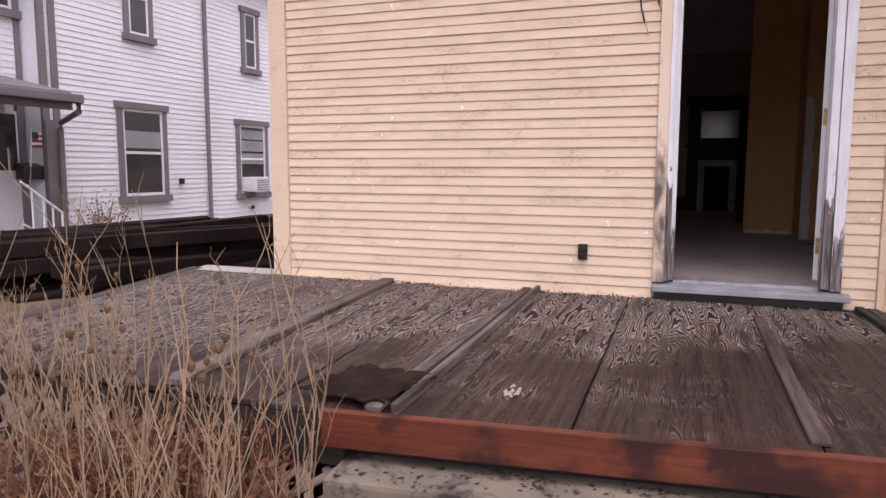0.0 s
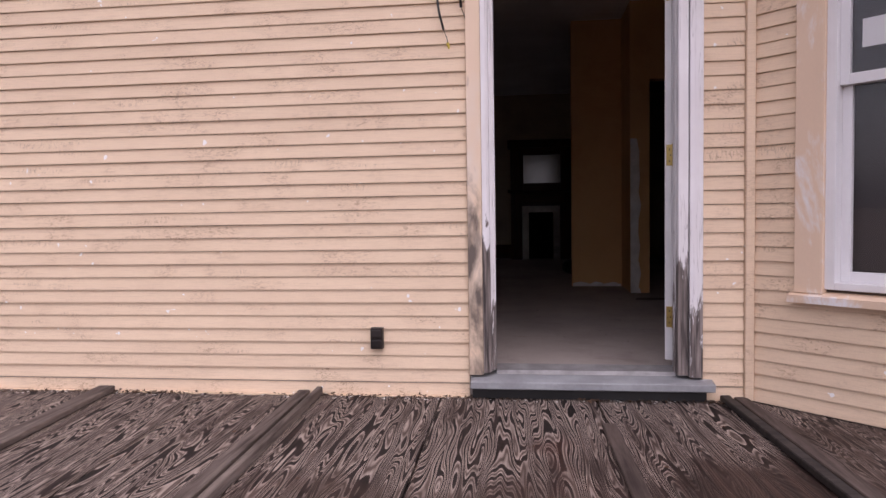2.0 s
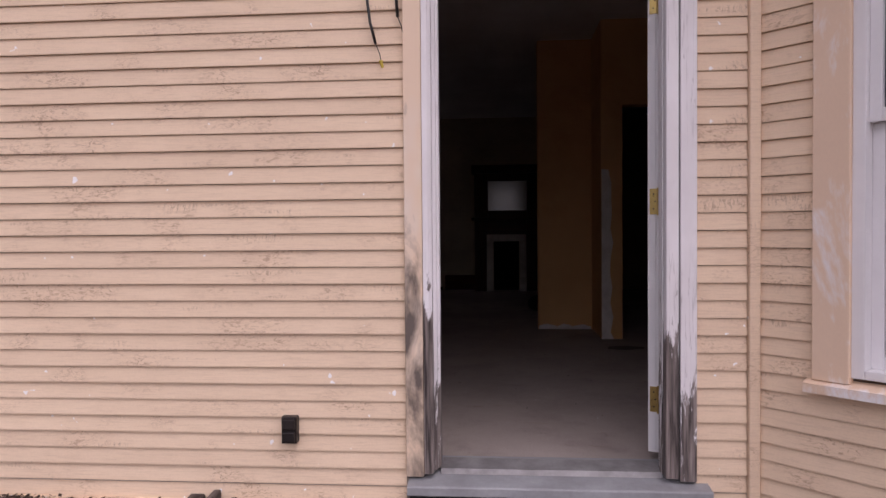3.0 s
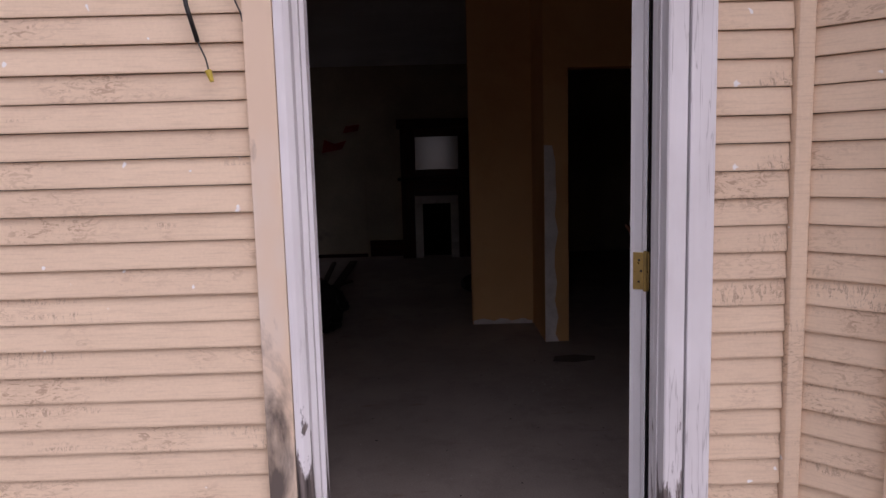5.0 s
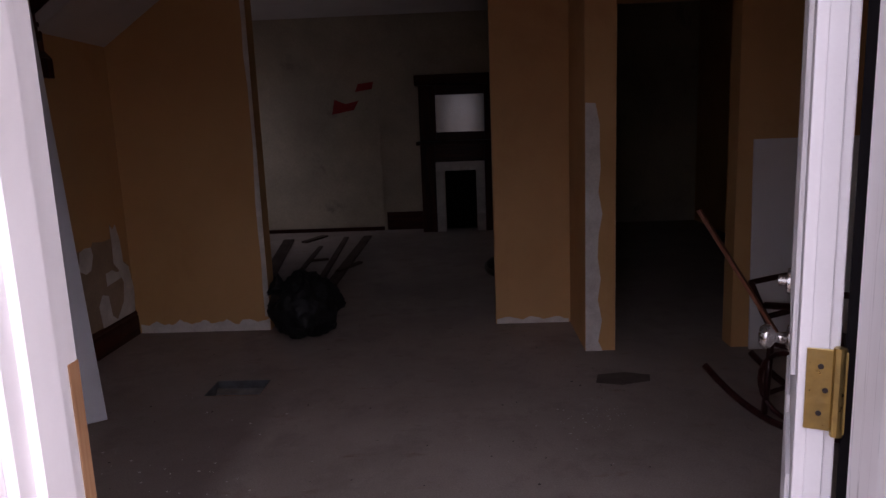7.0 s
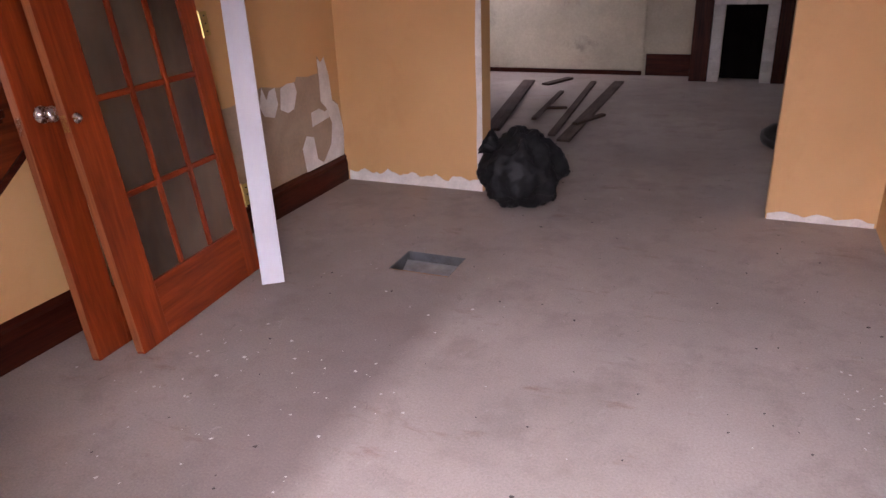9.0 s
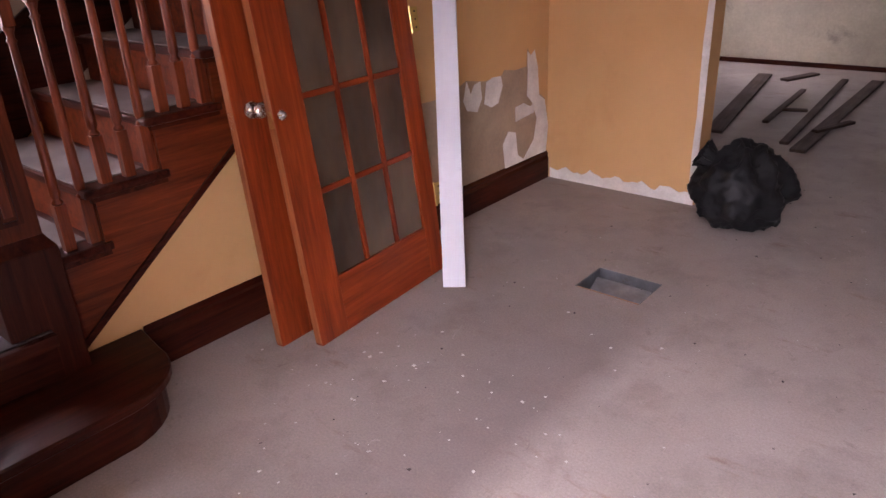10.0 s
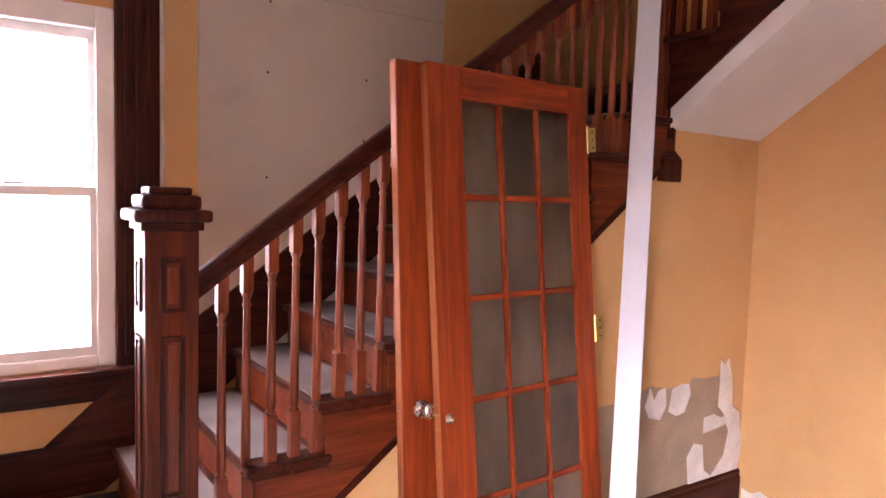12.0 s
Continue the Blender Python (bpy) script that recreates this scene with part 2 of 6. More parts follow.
def obscured_glass():
    """Old obscured glass under a film of dust, blurring the dark wood behind it."""
    m, n, l, b = nodes_of("dusty_obscured_glass")
    v = coords(n, l, (1, 1, 0.5))
    dust = noise_tex(n, l, v, 3.0, 4, 0.6)
    l.new(ramp(n, l, dust, [(0.35, (0.18, 0.115, 0.078)), (0.65, (0.47, 0.35, 0.245))]), b.inputs["Base Color"])
    l.new(ramp(n, l, dust, [(0.3, (0.88,) * 3), (0.7, (0.75,) * 3)]), b.inputs["Transmission Weight"])
    b.inputs["Roughness"].default_value = 0.28
    b.inputs["Specular IOR Level"].default_value = 0.3
    return m


CREAM = cream_paint()
PATCHY = surface("cream_paint_over_white_primer", (0.78, 0.59, 0.43), (0.7, 0.52, 0.38), 1.3, 140, 0.7, relief=0.1, mottle=0.08,
                 spots=(0.8, 0.77, 0.77), spot_at=(0.5, 0.57), spot_scale=1.6, stretch=(1, 1, 0.5), shift=False)


def grimy_casing():
    """Cream casing with patches of white primer and black smudges low down beside the door."""
    m, n, l, b = nodes_of("grimy_cream_casing")
    v = coords(n, l, (1, 1, 0.4), False)
    c = mix(n, l, ramp(n, l, noise_tex(n, l, v, 2.0, 4, 0.6), [(0.48, (0, 0, 0)), (0.6, (1, 1, 1))]), (0.78, 0.6, 0.44), (0.76, 0.66, 0.56))
    tc = n.new("ShaderNodeTexCoord")
    sp = n.new("ShaderNodeSeparateXYZ")
    l.new(tc.outputs["Object"], sp.inputs[0])
    mr = n.new("ShaderNodeMapRange")
    mr.inputs["From Min"].default_value, mr.inputs["From Max"].default_value = 0.35, 1.05
    mr.inputs["To Min"].default_value, mr.inputs["To Max"].default_value = 0.1, -0.14
    l.new(sp.outputs["Z"], mr.inputs["Value"])
    ad = n.new("ShaderNodeMath")
    l.new(noise_tex(n, l, v, 5.5, 6, 0.62, 0.3), ad.inputs[0])
    l.new(mr.outputs[0], ad.inputs[1])
    c = mix(n, l, ramp(n, l, ad.outputs[0], [(0.46, (0, 0, 0)), (0.62, (0.92, 0.92, 0.92))]), c, (0.075, 0.06, 0.056))
    l.new(c, b.inputs["Base Color"])
    b.inputs["Roughness"].default_value = 0.7
    return m


GRIMY = grimy_casing()
WHITE_CHIP = chipped_white()
PEELED = chipped_white("peeled_white_mould", 0.95, 0.47)
PLY = weathered_plywood()
BACKING = surface("dark_sheathing", (0.10, 0.065, 0.045), (0.06, 0.04, 0.03))
WHITE = surface("white_trim_paint", (0.8, 0.79, 0.8), (0.74, 0.72, 0.73), 2.0, 200, 0.5, relief=0.04, mottle=0.06)
ORANGE = surface("orange_wall_paint", (0.63, 0.37, 0.155), (0.55, 0.312, 0.122), 0.9, 260, 0.7, relief=0.06, shift=False, mottle=0.08, spots=(0.47, 0.24, 0.085), spot_at=(0.52, 0.82), spot_scale=1.1)
PLASTER = surface("raw_plaster", (0.78, 0.74, 0.7), (0.6, 0.56, 0.52), 7, 80, 0.9, relief=0.3)
TORN = surface("torn_wall_paper_backing", (0.33, 0.24, 0.16), (0.42, 0.31, 0.21), 4, 50, 0.9, relief=0.3)
DRYWALL = surface("bare_drywall", (0.55, 0.47, 0.39), (0.48, 0.40, 0.33), 0.8, 300, 0.85, relief=0.05, shift=False, mottle=0.06, spots=(0.4, 0.33, 0.27), spot_at=(0.55, 0.8), spot_scale=1.6)
CREAMWALL = surface("dirty_cream_plaster", (0.55, 0.48, 0.36), (0.38, 0.33, 0.25), 1.2, 40, 0.85, relief=0.2, shift=False,
                    spots=(0.17, 0.14, 0.12), spot_at=(0.6, 0.75), spot_scale=1.7)
CEIL = surface("ceiling_plaster", (0.72, 0.69, 0.67), (0.62, 0.59, 0.57), 1.1, 300, 0.85, relief=0.05, shift=False, mottle=0.06)


def dirty_floor():
    """A worn, dusty floor covering: broad trodden stains, brown smears and fine grit."""
    m, n, l, b = nodes_of("worn_dirty_floor")
    v = coords(n, l, (1, 1, 1), False)
    broad = noise_tex(n, l, v, 0.9, 6, 0.62, 0.15)
    blot = noise_tex(n, l, v, 3.4, 7, 0.7, 0.15)
    smear = noise_tex(n, l, coords(n, l, (0.5, 1.4, 1), False), 5.0, 7, 0.72, 0.2)
    fine = noise_tex(n, l, v, 130, 4, 0.7)
    c = mix(n, l, ramp(n, l, broad, [(0.36, (0, 0, 0)), (0.64, (1, 1, 1))]), (0.44, 0.375, 0.338), (0.33, 0.278, 0.248))
    c = mix(n, l, ramp(n, l, blot, [(0.5, (0, 0, 0)), (0.68, (0.6, 0.6, 0.6))]), c, (0.245, 0.198, 0.176))
    c = mix(n, l, ramp(n, l, smear, [(0.6, (0, 0, 0)), (0.7, (0.6, 0.6, 0.6))]), c, (0.25, 0.155, 0.115))
    # a darker band beside the doors, its right edge nearly straight
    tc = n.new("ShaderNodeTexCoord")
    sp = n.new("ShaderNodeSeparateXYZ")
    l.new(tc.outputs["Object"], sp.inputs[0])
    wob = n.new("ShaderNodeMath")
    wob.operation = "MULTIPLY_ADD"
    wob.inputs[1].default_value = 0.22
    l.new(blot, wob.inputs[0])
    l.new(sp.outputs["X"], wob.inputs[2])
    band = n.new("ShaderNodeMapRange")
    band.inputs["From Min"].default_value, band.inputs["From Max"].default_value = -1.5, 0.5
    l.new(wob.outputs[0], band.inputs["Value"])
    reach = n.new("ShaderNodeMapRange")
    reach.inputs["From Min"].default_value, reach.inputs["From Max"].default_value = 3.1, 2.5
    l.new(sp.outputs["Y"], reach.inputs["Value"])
    band_mask = n.new("ShaderNodeMath")
    band_mask.operation = "MULTIPLY"
    l.new(ramp(n, l, band.outputs[0], [(0.1, (0.1, 0.1, 0.1)), (0.36, (0.6, 0.6, 0.6)), (0.46, (0.75, 0.75, 0.75)), (0.53, (0, 0, 0))]), band_mask.inputs[0])
    l.new(reach.outputs[0], band_mask.inputs[1])
    c = mix(n, l, band_mask.outputs[0], c, (0.2, 0.155, 0.14))
    scuff = noise_tex(n, l, coords(n, l, (1.3, 0.8, 1), False), 13, 8, 0.75, 0.6)
    c = mix(n, l, ramp(n, l, scuff, [(0.6, (0, 0, 0)), (0.72, (0.55, 0.55, 0.55))]), c, (0.17, 0.13, 0.115))
    c = mix(n, l, ramp(n, l, scuff, [(0.3, (0.6, 0.6, 0.6)), (0.38, (0, 0, 0))]), c, (0.5, 0.45, 0.42))
    c = mix(n, l, 0.4, c, ramp(n, l, fine, [(0.3, (0.45, 0.45, 0.45)), (0.7, (1.15, 1.15, 1.15))]), "MULTIPLY")
    l.new(c, b.inputs["Base Color"])
    l.new(ramp(n, l, blot, [(0.4, (0.92,) * 3), (0.7, (0.7,) * 3)]), b.inputs["Roughness"])
    bump(n, l, b, fine, 0.25, 0.002)
    return m


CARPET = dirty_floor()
STAIRCARPET = surface("grey_stair_carpet", (0.2, 0.165, 0.158), (0.12, 0.095, 0.09), 4, 240, 0.95, relief=0.6)
MAHOG = wood("dark_mahogany_stain", (0.018, 0.0032, 0.0019), (0.082, 0.0155, 0.0063), 2, 9, 0.42, coat=0.05, spec=0.14)
MAHOG_Y = wood("dark_mahogany_stain_lengthwise", (0.018, 0.0032, 0.0019), (0.082, 0.0155, 0.0063), 1, 9, 0.42, coat=0.05, spec=0.14)
MAHOG_X = wood("dark_mahogany_stain_crosswise", (0.018, 0.0032, 0.0019), (0.082, 0.0155, 0.0063), 0, 9, 0.42, coat=0.05, spec=0.14)
REDWOOD = wood("worn_red_brown_stair_wood", (0.07, 0.011, 0.0037), (0.21, 0.042, 0.0105), 1, 8, 0.38, coat=0.08, spec=0.2)
LIPPING = wood("worn_tan_door_edge", (0.24, 0.06, 0.018), (0.42, 0.15, 0.055), 2, 8, 0.5)
NEWELWOOD = wood("red_brown_newel_wood", (0.05, 0.009, 0.004), (0.16, 0.034, 0.011), 2, 8, 0.4, coat=0.06, spec=0.16)
SPINDLE = wood("red_brown_spindle_wood", (0.09, 0.016, 0.006), (0.25, 0.056, 0.016), 2, 10, 0.34, coat=0.16, spec=0.22)
CHERRY = wood("orange_red_varnished_wood", (0.15, 0.019, 0.0045), (0.34, 0.058, 0.0105), 2, 7, 0.36, coat=0.08, spec=0.24)
CHERRY_Y = wood("orange_red_varnished_wood_rails", (0.15, 0.019, 0.0045), (0.34, 0.058, 0.0105), 1, 7, 0.36, coat=0.08, spec=0.24)
RAWWOOD = wood("pale_raw_wood", (0.34, 0.17, 0.08), (0.55, 0.32, 0.17), 2, 8, 0.6)
BRASS = surface("worn_brass", (0.58, 0.42, 0.14), (0.4, 0.3, 0.12), 20, 120, 0.35, metal=1.0, relief=0.1)
CHROME = surface("satin_nickel", (0.68, 0.66, 0.64), (0.55, 0.53, 0.52), 20, 150, 0.25, metal=1.0, relief=0.0)
DARKMETAL = surface("dark_bronze_metal", (0.05, 0.04, 0.038), (0.03, 0.025, 0.024), 15, 120, 0.45, metal=0.6)
BLACK = surface("black_plastic", (0.012, 0.012, 0.013), (0.02, 0.02, 0.02), 8, 90, 0.4, relief=0.05)
GLASS = clear_glass("window_glass")
LIGHT_BLOCK = surface("light_block_cloth", (0.035, 0.03, 0.034), (0.05, 0.043, 0.047), 2, 200, 0.9, relief=0.1)
HAZY = obscured_glass()
VINYL = surface("white_vinyl_window", (0.78, 0.77, 0.78), (0.7, 0.69, 0.7), 3, 200, 0.35, relief=0.0, mottle=0.05)
CONCRETE = surface("weathered_concrete", (0.23, 0.19, 0.14), (0.15, 0.123, 0.093), 3, 70, 0.9, relief=0.5, spots=(0.04, 0.03, 0.026), spot_at=(0.52, 0.62), spot_scale=5)
REDBOARD = wood("new_reddish_timber", (0.08, 0.02, 0.011), (0.22, 0.056, 0.024), 0, 6, 0.5, worn=(0.022, 0.011, 0.010), worn_at=(0.5, 0.6))
BATTEN = wood("weathered_cover_strip", (0.05, 0.037, 0.032), (0.25, 0.205, 0.18), 1, 7, 0.85, spec=0.2)
OLDTIMBER = wood("black_weathered_timber", (0.015, 0.012, 0.011), (0.05, 0.04, 0.036), 0, 7, 0.7)
GREYTIMBER = wood("grey_weathered_timber", (0.035, 0.023, 0.019), (0.125, 0.094, 0.08), 1, 7, 0.8)
SOIL = surface("damp_soil_and_leaves", (0.075, 0.05, 0.035), (0.13, 0.085, 0.055), 2.5, 40, 0.95, relief=0.8, shift=False, spots=(0.17, 0.12, 0.075), spot_at=(0.5, 0.6), spot_scale=14)
NSIDING = surface("white_house_siding", (0.86, 0.85, 0.88), (0.79, 0.78, 0.81), 0.6, 30, 0.6, relief=0.05)
NTRIM = surface("grey_house_trim", (0.21, 0.19, 0.195), (0.17, 0.155, 0.16), 2, 40, 0.6, relief=0.05)
NROOF = surface("grey_roof_shingles", (0.2, 0.19, 0.19), (0.13, 0.125, 0.125), 3, 40, 0.9, relief=0.5)
DARKGLASS = surface("dark_window_glass", (0.035, 0.03, 0.03), (0.05, 0.045, 0.045), 1, 10, 0.06, relief=0.0, spec=0.8)


# ---- mesh helpers ----
def mesh_of(bm, name, material, smooth=False):
    me = bpy.data.meshes.new(name)
    bm.normal_update()
    bm.to_mesh(me)
    bm.free()
    if material:
        me.materials.append(material)
    if smooth:
        for p in me.polygons:
            p.use_smooth = True
    return me


def part(name, bm, material, parent=None, label="", smooth=False):
    ob = new(name, mesh_of(bm, name, material, smooth))
    if parent:
        ob.parent = parent
    if label:
        ob["label"] = label
    return ob


def thing(name, label, category, at=None, group="", kind=""):
    ob = new(name)
    ob.empty_display_size = 0.1
    if at is not None:
        ob.matrix_world = at
    return tagged(ob, label, category, group, kind)


def box(x0, x1, y0, y1, z0, z1, bevel=0.0, into=None):
    bm = into or bmesh.new()
    made = bmesh.ops.create_cube(bm, size=1.0)["verts"]
    bmesh.ops.transform(bm, verts=made, matrix=Matrix.Translation(((x0 + x1) / 2, (y0 + y1) / 2, (z0 + z1) / 2)) @ Matrix.Diagonal((abs(x1 - x0), abs(y1 - y0), abs(z1 - z0), 1)))
    if bevel:
        bmesh.ops.bevel(bm, geom=list({e for v in made for e in v.link_edges}), offset=bevel, segments=2, affect="EDGES", profile=0.6)
    return bm


def prism(points, axis, a, b, bevel=0.0, into=None):
    """An outline of 2D points drawn out along an axis from a to b."""
    bm = into or bmesh.new()

    def put(p, d):
        return {"x": (d, p[0], p[1]), "y": (p[0], d, p[1]), "z": (p[0], p[1], d)}[axis]
    lo = [bm.verts.new(put(p, a)) for p in points]
    hi = [bm.verts.new(put(p, b)) for p in points]
    fs = [bm.faces.new(lo), bm.faces.new(hi)]
    k = len(points)
    for i in range(k):
        fs.append(bm.faces.new((lo[i], lo[(i + 1) % k], hi[(i + 1) % k], hi[i])))
    bmesh.ops.recalc_face_normals(bm, faces=fs)
    if bevel:
        bmesh.ops.bevel(bm, geom=list({e for f in fs for e in f.edges}), offset=bevel, segments=1, affect="EDGES")
    return bm


def lathe(profile, steps=16, into=None, at=(0, 0, 0)):
    """A turned shape: (radius, height) pairs round the upright axis."""
    bm = into or bmesh.new()
    rings = []
    for r, z in profile:
        rings.append([bm.verts.new((at[0] + r * math.cos(2 * math.pi * i / steps), at[1] + r * math.sin(2 * math.pi * i / steps), at[2] + z)) for i in range(steps)])
    for a, b in zip(rings, rings[1:]):
        for i in range(steps):
            bm.faces.new((a[i], a[(i + 1) % steps], b[(i + 1) % steps], b[i]))
    bm.faces.new(list(reversed(rings[0])))
    bm.faces.new(rings[-1])
    return bm


def tube(points, radius, steps=8, into=None, taper=1.0):
    """A round bar along a line of points."""
    bm = into or bmesh.new()
    pts = [Vector(p) for p in points]
    rings = []
    for i, p in enumerate(pts):
        d = (pts[min(i + 1, len(pts) - 1)] - pts[max(i - 1, 0)]).normalized()
        side = d.cross(Vector((0, 0, 1)) if abs(d.z) < 0.9 else Vector((1, 0, 0))).normalized()
        up = side.cross(d)
        r = radius * (1 + (taper - 1) * i / max(1, len(pts) - 1))
        rings.append([bm.verts.new(p + side * r * math.cos(2 * math.pi * k / steps) + up * r * math.sin(2 * math.pi * k / steps)) for k in range(steps)])
    for a, b in zip(rings, rings[1:]):
        for k in range(steps):
            bm.faces.new((a[k], a[(k + 1) % steps], b[(k + 1) % steps], b[k]))
    bm.faces.new(list(reversed(rings[0])))
    bm.faces.new(rings[-1])
    return bm


def structure(name, bm, material, label, category):
    return tagged(part(name, bm, material), label, category, kind="structure")


# ---- levels and lines of the plan ----
DECK, GROUND, CEILING = -0.10, -0.60, 2.78
XL, XR = -2.95, 3.4            # inner faces of the side walls
YF, YB = 0.20, 4.19            # inner face of the front wall, face of the back wall
YM = 3.553                     # face of the wall right of the wide opening
XS = -1.975                    # face of the wall under the stairs
BOARD = 0.0655                 # exposure of the clapboards

# ---- ground ----
bm = bmesh.new()
bmesh.ops.create_grid(bm, x_segments=60, y_segments=60, size=14)
for v in bm.verts:
    v.co.z = GROUND + 0.035 * noise.noise(v.co * 0.8) if max(abs(v.co.x), abs(v.co.y)) < 13.5 else GROUND
edge = [e for e in bm.edges if e.is_boundary]
far = bmesh.ops.extrude_edge_only(bm, edges=edge)["geom"]
for v in far:
    if isinstance(v, bmesh.types.BMVert):
        v.co.x, v.co.y = v.co.x * 40, v.co.y * 40
structure("ground", bm, SOIL, "damp brown soil with dead leaves around the house", "ground")

# ---- floors and ceilings ----
VX0, VX1, VY0, VY1 = -1.045, -0.74, 2.96, 3.19        # floor vent opening
for i, (a, b, c, d) in enumerate(((XL - 0.1, VX0, YF - 0.2, 9.6), (VX1, XR, YF - 0.2, 9.6), (VX0, VX1, YF - 0.2, VY0), (VX0, VX1, VY1, 9.6))):
    fl = bmesh.new() if i == 0 else fl
    box(a, b, c, d, -0.09, 0.0, into=fl)
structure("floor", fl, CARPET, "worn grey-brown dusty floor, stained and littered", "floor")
cl = box(XS + 0.02, XR, YF - 0.1, 3.39, CEILING, CEILING + 0.2)
box(-0.75, XR, 3.39, 9.6, CEILING, CEILING + 0.2, into=cl)
box(XL - 0.1, -0.75, 4.21, 9.6, CEILING, CEILING + 0.2, into=cl)
box(1.2, 3.2, -1.0, YF - 0.1, CEILING, CEILING + 0.2, into=cl)
structure("ceiling", cl, CEIL, "plain off-white plaster ceiling", "ceiling")
structure("ceiling_upper", box(XL - 0.2, 1.0, -0.2, 4.6, 5.2, 5.35), CEIL, "plain off-white ceiling above the stairwell", "ceiling")


def opened(face, a0, a1, t0, t1, z0, z1, holes, into=None):
    """A wall along x (face 'y') or along y (face 'x') from a0 to a1, t0 to t1 thick, with holes (a, b, bottom, top)."""
    bm = into or bmesh.new()

    def put(a, b, c, d):
        if b - a > 1e-4 and d - c > 1e-4:
            box(*((a, b, t0, t1) if face == "y" else (t0, t1, a, b)), c, d, into=bm)
    at = a0
    for a, b, c, d in sorted(holes):
        put(at, a, z0, z1)
        put(a, b, z0, c)
        put(a, b, d, z1)
        at = b
    put(at, a1, z0, z1)
    return bm


# ---- outer walls: sheathing outside, plaster inside ----
DX0, DX1, DTOP = -0.084, 0.896, 2.17                     # rough opening of the entry door
structure("wall_front_outer", opened("y", -3.02, 1.17, 0.016, 0.10, -0.09, 5.4, [(DX0, DX1, -0.09, DTOP)]), BACKING, "dark sheathing behind the clapboards", "wall")
structure("wall_front_inner", opened("y", XL, 1.3, 0.10, YF, 0.0, 5.2, [(DX0, DX1, 0.0, DTOP)]), ORANGE, "orange painted plaster wall round the entry", "wall")
WY0, WY1, WZ0, WZ1 = 0.33, 1.155, 0.885, 2.36            # stair window opening
structure("wall_left_outer", opened("x", 0.016, 9.6, -3.025, -2.985, -0.6, 5.4, [(WY0, WY1, WZ0, WZ1), (7.4, 8.4, 0.75, 2.25)]), CREAM, "cream painted side wall of the house", "wall")
structure("wall_left_inner", opened("x", YF, YB + 0.01, -2.985, XL, 0.0, 5.2, [(WY0, WY1, WZ0, WZ1)]), ORANGE, "orange painted plaster wall beside the stairs", "wall")
structure("drywall_panel", box(XL, XL + 0.012, 1.49, 2.77, 0.9, 5.2), DRYWALL, "bare grey-beige drywall sheet on the stair wall", "wall panel")
structure("drywall_seam", box(XL + 0.012, XL + 0.0132, 1.5, 2.77, 2.548, 2.553), CREAMWALL, "thin joint between two drywall sheets", "seam")
for y, z in ((1.8, 2.18), (1.81, 2.5), (1.8, 2.6), (2.3, 1.9), (2.31, 2.2), (2.3, 2.62), (1.8, 1.7)):
    structure("drywall_screw", tube([(XL + 0.011, y, z), (XL + 0.0128, y, z)], 0.006, 8), DARKMETAL, "screw head in the drywall", "screw")
structure("wall_upper", opened("y", XL, 1.0, YB + 0.16, YB + 0.3, 2.9, 5.2, []), ORANGE, "orange wall of the stairwell", "wall")
structure("wall_upper_side", box(0.9, 1.0, 0.2, 4.3, 2.98, 5.2), ORANGE, "orange wall of the upper hall", "wall")

# ---- inner walls ----
structure("wall_back_left", box(XL, -1.012, YB, YB + 0.15, 0.0, 5.2), ORANGE, "orange painted wall with rough white plaster at its foot", "wall")
structure("wall_back_pier", box(0.585, 1.10, YB, YB + 0.15, 0.0, CEILING), ORANGE, "orange painted pier beside the wide opening", "wall")
structure("wall_return", box(1.10, 1.28, YM, YB + 0.15, 0.0, CEILING), ORANGE, "orange painted wall end with bare plaster strip", "wall")
structure("wall_middle", opened("y", 1.28, XR, YM + 0.003, YM + 0.15, 0.0, CEILING, [(1.281, 1.975, 0.0, 2.04)]), ORANGE, "orange painted wall with a dark doorway", "wall")
structure("wall_right", box(XR, XR + 0.15, -0.1, 9.6, 0.0, CEILING), ORANGE, "orange painted side wall", "wall")
structure("wall_far", box(XL - 0.1, XR, 8.78, 8.93, 0.0, CEILING), CREAMWALL, "stained cream plaster wall of the far room", "wall")
structure("wall_far_left", opened("x", YB + 0.15, 8.78, XL - 0.08, XL, 0.0, CEILING, [(7.4, 8.4, 0.75, 2.25)]), CREAMWALL, "stained cream plaster side wall", "wall")
structure("wall_far_right", box(1.285, 1.4, YB + 0.15, 8.78, 0.0, CEILING), CREAMWALL, "stained cream plaster partition", "wall")
structure("wall_under_stairs", prism([(1.2, 0.0), (YB, 0.0), (YB, 1.99), (3.42, 2.0), (3.42, 1.87), (1.2, 0.20)], "x", XS - 0.08, XS), ORANGE, "orange painted wall under the stair stringer", "wall")

# ---- clapboards ----
def clapboard(length):
    return mesh_of(prism([(0.013, 0.0), (-0.008, 0.0), (-0.0085, 0.005), (0.0005, BOARD - 0.002), (0.013, BOARD - 0.002)], "x", 0.0, length), "clapboard", CREAM)


